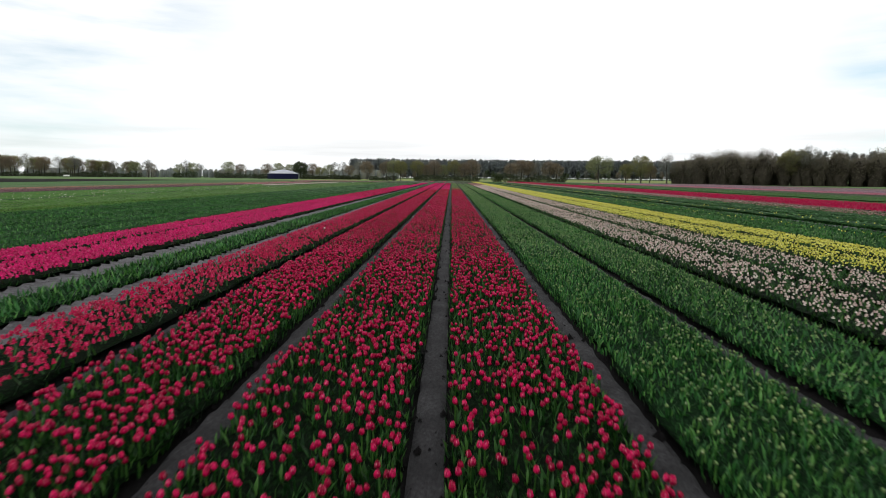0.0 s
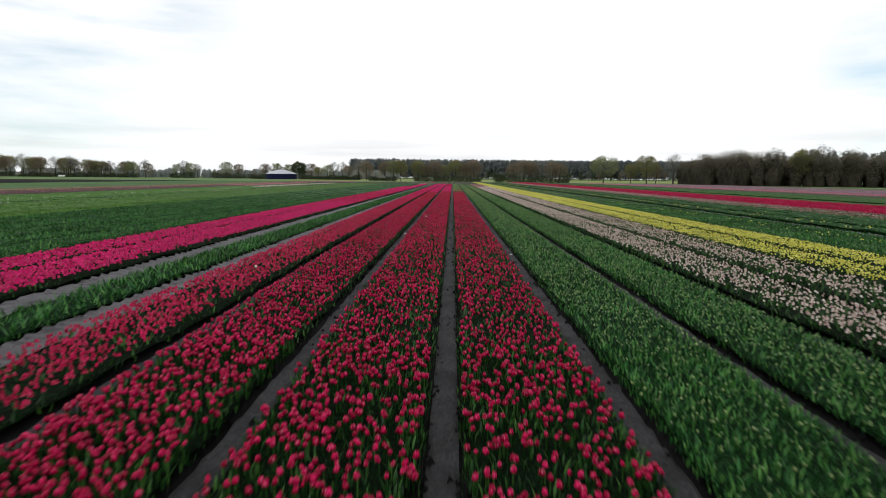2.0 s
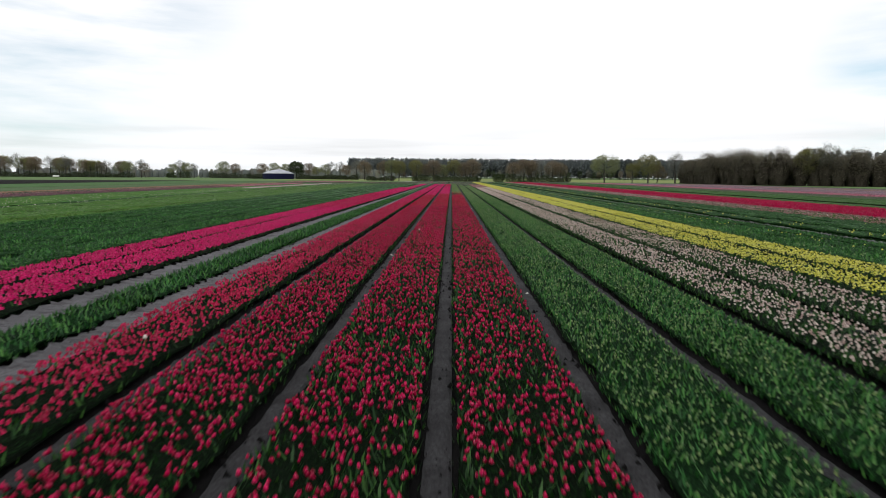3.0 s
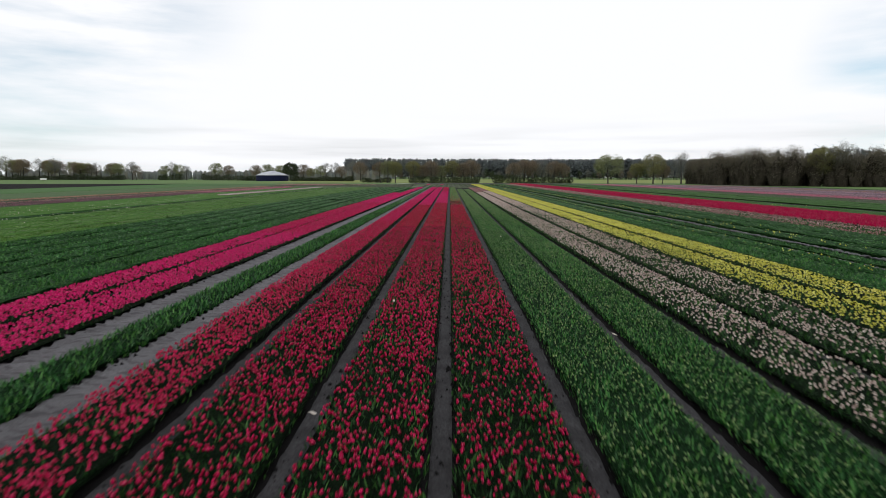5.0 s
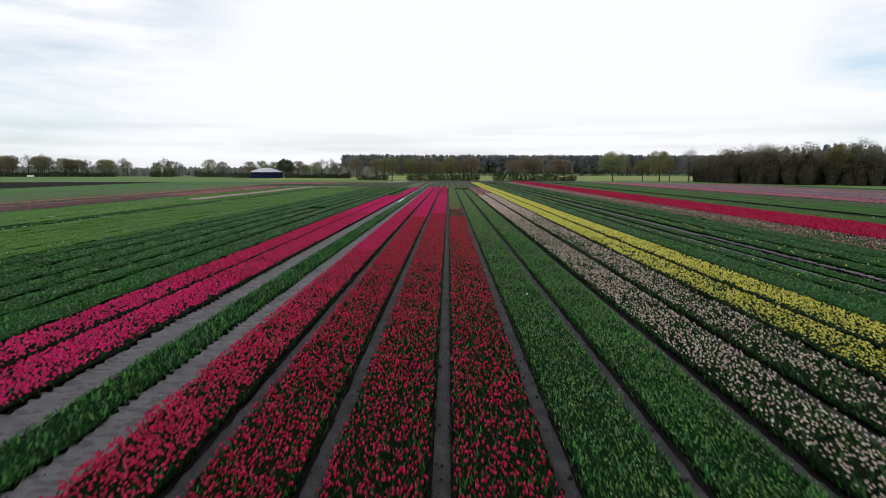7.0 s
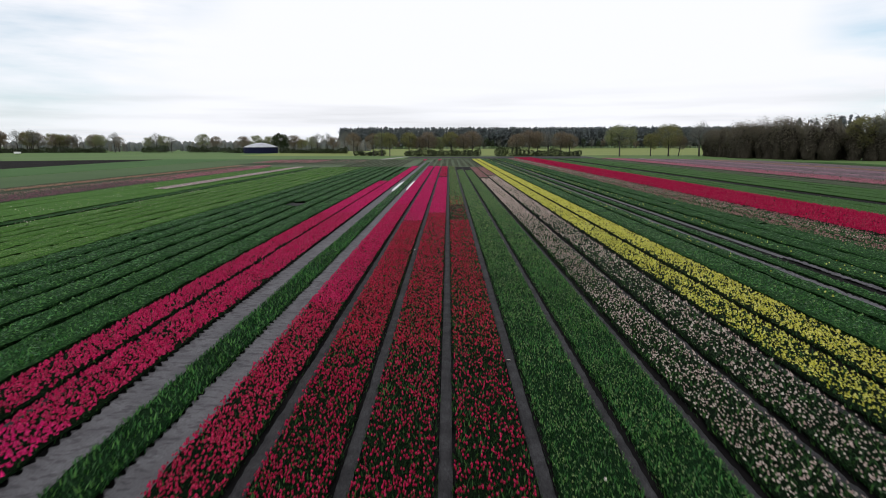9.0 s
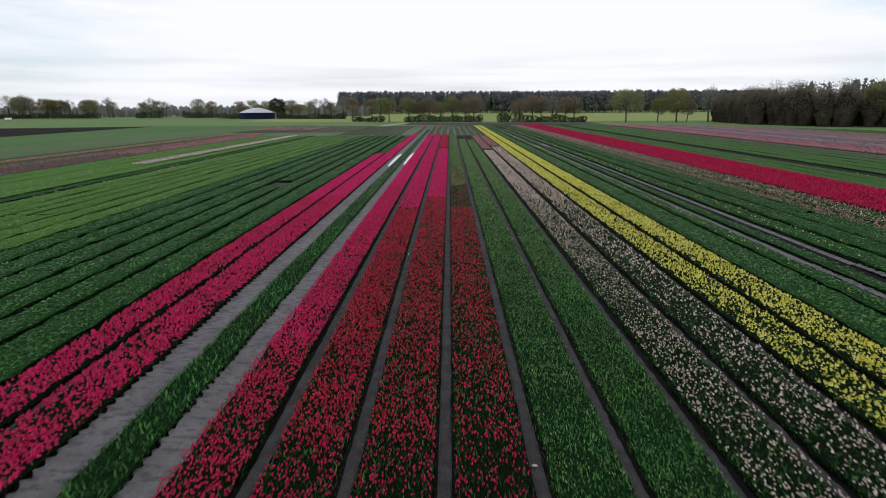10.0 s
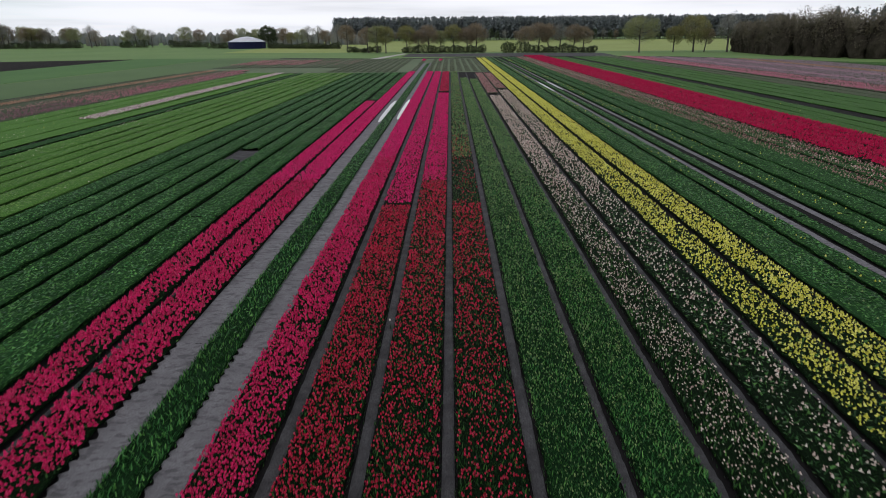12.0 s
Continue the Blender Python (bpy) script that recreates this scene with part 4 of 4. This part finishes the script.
def hedge(x0, y0, x1, y1, high, thick, label, seed, material=None):
    """A rough hedge: woody stems inside and a ragged shell of small leaves, thicker in places."""
    r = np.random.default_rng(seed)
    length = math.hypot(x1 - x0, y1 - y0)
    thing = root("hedge", (x0, y0, -0.04), label, "hedge", "hedges behind the field")
    n = max(4, int(length / 1.6))
    u = (np.arange(n) + r.uniform(-0.3, 0.3, n)) / n
    swell = np.interp(np.arange(n), np.arange(0, n + 3, 3), r.uniform(0.55, 1.25, len(np.arange(0, n + 3, 3)))) * r.uniform(0.85, 1.15, n)
    c = np.stack([u * (x1 - x0), u * (y1 - y0) + r.normal(0, thick * 0.15, n), high * swell * 0.45], 1)
    sph = r.normal(0, 1, (n * 290, 3))
    sph /= np.linalg.norm(sph, axis=1)[:, None]
    k = r.integers(n, size=n * 290)
    at = c[k] + sph * np.stack([np.full(n, 1.35), np.full(n, thick * 0.55), high * swell * 0.5], 1)[k] * r.uniform(0.75, 1.05, (n * 290, 1))
    at[:, 2] = np.maximum(at[:, 2], 0.05)
    v, f = scatter(*LEAF_TUFT, at, r.uniform(0.2, 0.48, n * 290), r.uniform(0, 6.3, n * 290), r.normal(0, 0.8, n * 290))
    part("leaves", build("leaves", v, f, [material or HEDGE_LEAF]), thing, kind="stuff")
    stems = [tube([(p[0], p[1], 0), (p[0] + r.normal(0, 0.2), p[1], high * 0.4), (p[0] + r.normal(0, 0.5), p[1], high * 0.8)], [0.07, 0.05, 0.02], 5) for p in c]
    for v, f in stems:
        part("stem", build("stem", v, f, [BARK]), thing)
    return thing


hedge(-40.5, 300, -26.5, 297, 2.6, 2.6, "short low hedge with young leaves by the meadow", 1)
hedge(-16.8, 286, -2.5, 285, 2.9, 3.0, "dark hedge with young leaves behind the field", 2)
hedge(-2.5, 285, 14.5, 284, 3.0, 3.0, "dark hedge with young leaves behind the field", 3)
hedge(19.8, 280, 24.2, 280, 4.2, 3.4, "dense rounded dark shrub beside the field", 4, CROWN_DARK)
hedge(24.8, 279, 40.5, 277, 3.1, 3.0, "dark hedge with young leaves behind the field", 5)
hedge(40.5, 277, 53.5, 275, 3.4, 3.2, "dark hedge with young leaves behind the field", 6)
hedge(-97.5, 386, -55, 366, 3.4, 3.2, "dark hedge running on from the tank", 7)
hedge(-134, 396, -119.5, 394, 4.2, 4.0, "dark bushes in front of the tank trees", 8)
hedge(-172, 432, -148, 430, 4.0, 4.0, "dark bushes along the far meadow", 9)
hedge(-204, 434, -186, 433, 4.4, 4.0, "dense dark bushes along the far meadow", 10, CROWN_DARK)
hedge(-270, 440, -228, 436, 4.2, 4.0, "dark hedge along the far meadow", 11)
hedge(-352, 436, -270, 440, 3.4, 4.0, "dark hedge along the far meadow", 12)


def lump(a, b, h, r, rings=6, sides=9, rough=0.2):
    """The closed inner body of a wood tree, an uneven tall dome from the ground up that fills in for twigs and, painted
    dark, for the shade among them.
    """
    u = np.sin(np.linspace(0.0, 0.5 * math.pi, rings))
    round_up = np.sqrt(np.maximum(1 - np.maximum((u - 0.42) / 0.58, 0) ** 2, 0.0)) * (0.82 + 0.18 * np.minimum(u / 0.4, 1))
    k = np.arange(sides) * 2 * math.pi / sides
    bulge = 1 + 0.12 * np.sin(3 * k[None] + 7 * u[:, None] + a) + 0.08 * np.sin(5 * k[None] - 11 * u[:, None])
    wide = h * 0.25 * round_up[:, None] * bulge * r.uniform(1 - rough, 1 + rough * 0.6, (rings, sides)) + 0.05
    lift = np.repeat(u[:, None] * h * 0.93, sides, 1) * (1 + rough * r.uniform(-0.25, 0.25, (rings, sides)))
    v = np.stack([a + wide * np.cos(k), b + wide * np.sin(k), lift], -1).reshape(-1, 3)
    f = [t for i in range(rings - 1) for t in ring_faces(i * sides, (i + 1) * sides, sides)]
    return v, np.array(f)


def broad_wood(name, label, line, depth, count, high, seed, materials, n=340, tuft=0.5, inner=None, closed=True):
    """A deciduous wood edge seen from afar: trunks, closed filler bodies (inner: dark material for the shade inside)
    and overlapping ragged crowns.
    """
    r = np.random.default_rng(seed)
    thing = root(name, (0, 0, -0.04), label, "woodland", kind="stuff")
    line = np.array(line, float)
    seg = np.linalg.norm(np.diff(line, axis=0), axis=1)
    far = np.concatenate([[0], np.cumsum(seg)])
    pos = (np.arange(count) + r.uniform(0, 1, count)) / count * far[-1]
    back = r.random(count) ** 1.6 * depth
    x = np.interp(pos, far, line[:, 0]) + back * 0.25
    y = np.interp(pos, far, line[:, 1]) + back
    tall = high * r.uniform(0.80, 1.06, count) * (0.94 + 0.06 * np.sin(pos * 0.11 + seed) + 0.04 * np.sin(pos * 0.31)) * np.clip(0.72 + pos / 90, 0.72, 1.0)
    trunks = [tube([(a, b, 0), (a + r.normal(0, 0.2), b, h * 0.5), (a + r.normal(0, 0.5), b, h * 0.85)], [0.22, 0.15, 0.04], 5) for a, b, h in zip(x, y, tall)]
    v, f = join(trunks)
    part("trunks", build("trunks", v, f, [BARK]), thing, kind="stuff")
    groups = {}
    for a, b, h in zip(x, y, tall):
        m = materials[r.integers(len(materials))]
        groups.setdefault(m, [])
        if closed:
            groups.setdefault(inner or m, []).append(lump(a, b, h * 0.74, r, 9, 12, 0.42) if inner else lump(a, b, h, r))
        d = r.normal(0, 1, (n, 3))
        d[:, 2] = np.abs(d[:, 2]) * np.where(r.random(n) < 0.55, 1, -1)
        d /= np.linalg.norm(d, axis=1)[:, None]
        bearing = np.arctan2(d[:, 1], d[:, 0])
        deep = r.uniform(0.15, 1.0, n) ** 0.42 * (0.98 + 0.09 * np.sin(4 * bearing + a) + 0.06 * np.sin(9 * d[:, 2] + 3 * bearing))
        at = d * deep[:, None] * (h * 0.28, h * 0.28, h * 0.45) + (a, b, h * 0.53)
        at[:, 2] = np.maximum(at[:, 2], 0.1)
        groups[m].append(scatter(*LEAF_TUFT, at, r.uniform(0.6, 1.3, n) * tuft * (1.5 - 0.7 * deep), r.uniform(0, 6.3, n), r.normal(0, 0.8, n)))
    for m, list_of in groups.items():
        v, f = join(list_of)
        part("crowns", build("crowns", v, f, [m]), thing, kind="stuff")
    return thing


def conifer_wood(name, label, x0, x1, y0, y1, count, high, seed, slope=0.0):
    """A plantation of spruces seen from afar: ragged tiers on straight stems."""
    r = np.random.default_rng(seed)
    thing = root(name, (0, 0, -0.04), label, "woodland", kind="stuff")
    x, y = r.uniform(x0, x1, count), r.uniform(y0, y1, count)
    y += slope * (x - x0)
    tall = high * r.uniform(0.89, 1.0, count)
    pieces, stems = [], []
    for a, b, h in zip(x, y, tall):
        stems.append(tube([(a, b, 0), (a, b, h * 0.97)], [0.2, 0.02], 3))
        n = 46
        up = r.random(n) ** 0.62
        reach = (0.035 + 0.20 * (1 - up) ** 0.75) * h * r.uniform(0.35, 1.05, n)
        ang = r.uniform(0, 2 * math.pi, n)
        at = np.stack([a + reach * np.cos(ang), b + reach * np.sin(ang), h * (0.06 + 0.9 * up)], 1)
        pieces.append(scatter(*LEAF_TUFT, at, h * (0.08 + 0.09 * (1 - up)) * r.uniform(0.7, 1.3, n), ang, r.normal(-0.5, 0.4, n)))
    v, f = join(pieces)
    part("needles", build("needles", v, f, [NEEDLES_HAZED]), thing, kind="stuff")
    v, f = join(stems)
    part("stems", build("stems", v, f, [BARK]), thing, kind="stuff")
    return thing


MIXED = [CROWN_WOOD]
broad_wood("deciduous_wood", "dense budding brown deciduous wood beside the fields", [(100, 266), (98, 232), (106, 208), (138, 186), (230, 170)], 26, 145, 13.5, 21, MIXED, 1200, 0.38, WOOD_SHADE)
plant_tree("yellow", 117, 206, 1.2, "trees at the wood's edge", wide=1.15)
plant_tree("bare", 120, 202, 1.2, "trees at the wood's edge")
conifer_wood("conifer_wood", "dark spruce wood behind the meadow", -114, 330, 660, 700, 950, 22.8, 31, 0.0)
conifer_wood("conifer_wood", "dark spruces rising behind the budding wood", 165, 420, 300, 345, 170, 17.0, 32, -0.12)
broad_wood("deciduous_wood", "budding wood at the foot of the spruces", [(-112, 652), (40, 646), (330, 640)], 10, 60, 11.5, 22, [CROWN_TWIG, CROWN_BROWN, CROWN_DARK], 220, 0.7, closed=False)
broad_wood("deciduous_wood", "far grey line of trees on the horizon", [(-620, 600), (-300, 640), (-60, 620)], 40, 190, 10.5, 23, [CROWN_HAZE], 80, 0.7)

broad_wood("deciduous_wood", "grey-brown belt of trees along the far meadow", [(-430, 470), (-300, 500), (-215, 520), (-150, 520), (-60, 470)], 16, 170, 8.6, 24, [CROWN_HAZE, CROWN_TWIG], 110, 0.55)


def tank(x, y):
    """A round slurry tank: ribbed steel wall in panels, rim, domed fabric cover and a mast."""
    radius, high = 9.8, 3.5
    thing = root("slurry_tank", (x, y, -0.04), "round dark blue steel slurry tank with a grey domed cover", "tank")
    n = 48
    a = np.linspace(0, 2 * math.pi, n + 1)
    for i in range(0, n, 3):
        bm = bmesh.new()
        rows = []
        for z in (0, high / 3 - 0.02, high / 3, high * 2 / 3 - 0.02, high * 2 / 3, high):
            out = radius + (0.03 if z in (high / 3, high * 2 / 3) else 0.0)
            rows.append([bm.verts.new((out * math.cos(q), out * math.sin(q), z)) for q in (a[i] + 0.004, a[i + 1], a[i + 2], a[i + 3] - 0.004)])
        for lo, hi in zip(rows, rows[1:]):
            for k in range(3):
                bm.faces.new((lo[k], lo[k + 1], hi[k + 1], hi[k]))
        me = bpy.data.meshes.new("panel")
        bm.to_mesh(me)
        me.materials.append(TANK_WALL)
        part("panel", me, thing)
        c, s = math.cos(a[i]) * (radius + 0.02), math.sin(a[i]) * (radius + 0.02)
        v, f = tube([(c, s, 0), (c, s, high)], [0.07, 0.07], 6)
        part("rib", build("rib", v, f, [TANK_WALL]), thing)
    rim = [(radius * 1.006 * math.cos(q), radius * 1.006 * math.sin(q), high) for q in a]
    v, f = tube(rim, [0.11] * len(rim), 6)
    part("rim", build("rim", v, f, [TANK_COVER], smooth=True), thing)
    bm = bmesh.new()
    rings = []
    for k in range(9):
        s = k / 8
        rr, z = radius * (1 - s) + 0.02, high + 0.05 + 2.6 * (1 - (1 - s) ** 1.7)
        rings.append([bm.verts.new((rr * math.cos(q) * (1 + 0.004 * (i % 2)), rr * math.sin(q), z - 0.06 * (i % 3 == 0) * (1 - s))) for i, q in enumerate(a[:-1])])
    for lo, hi in zip(rings, rings[1:]):
        for i in range(n):
            bm.faces.new((lo[i], lo[(i + 1) % n], hi[(i + 1) % n], hi[i]))
    me = bpy.data.meshes.new("cover")
    bm.to_mesh(me)
    me.materials.append(TANK_COVER)
    me.polygons.foreach_set("use_smooth", np.ones(len(me.polygons), bool))
    part("cover", me, thing, "pale grey domed fabric cover")
    v, f = tube([(0, 0, high + 2.5), (0, 0, high + 2.85)], [0.35, 0.25], 10)
    part("cap", build("cap", v, f, [TANK_COVER]), thing)
    return thing


tank(-111.4, 391.5)


def box(bm, size, at, bevel=0.0):
    made = bmesh.ops.create_cube(bm, size=1.0, matrix=Matrix.Translation(at) @ Matrix.Diagonal((*size, 1)))
    if bevel:
        bmesh.ops.bevel(bm, geom=list({e for v in made["verts"] for e in v.link_edges}), offset=bevel, segments=2, affect="EDGES")


def trailer(x, y):
    """A small white box trailer on two wheels, far off on the grass."""
    thing = root("trailer", (x, y, -0.04), "small white box trailer parked on the far grass", "trailer")
    bm = bmesh.new()
    box(bm, (3.2, 1.6, 1.0), (0, 0, 1.0), 0.08)
    me = bpy.data.meshes.new("body")
    bm.to_mesh(me)
    me.materials.append(WHITE_PAINT)
    part("body", me, thing)
    for sy in (-0.8, 0.8):
        v, f = tube([(0.3, sy - 0.1, 0.32), (0.3, sy + 0.1, 0.32)], [0.32, 0.32], 14)
        part("wheel", build("wheel", v, f, [RUBBER]), thing)
    v, f = tube([(1.6, 0, 0.6), (2.7, 0, 0.55)], [0.05, 0.05], 6)
    part("drawbar", build("drawbar", v, f, [RUBBER]), thing)


trailer(-243, 372)

# pale farm track that leads from the field to the meadow
slab("farm_track", [(-24.5, 226), (-21.5, 226), (-15.6, 279), (-17.4, 279)], GRAVEL, "pale gravel farm track crossing the grass", 0.012)
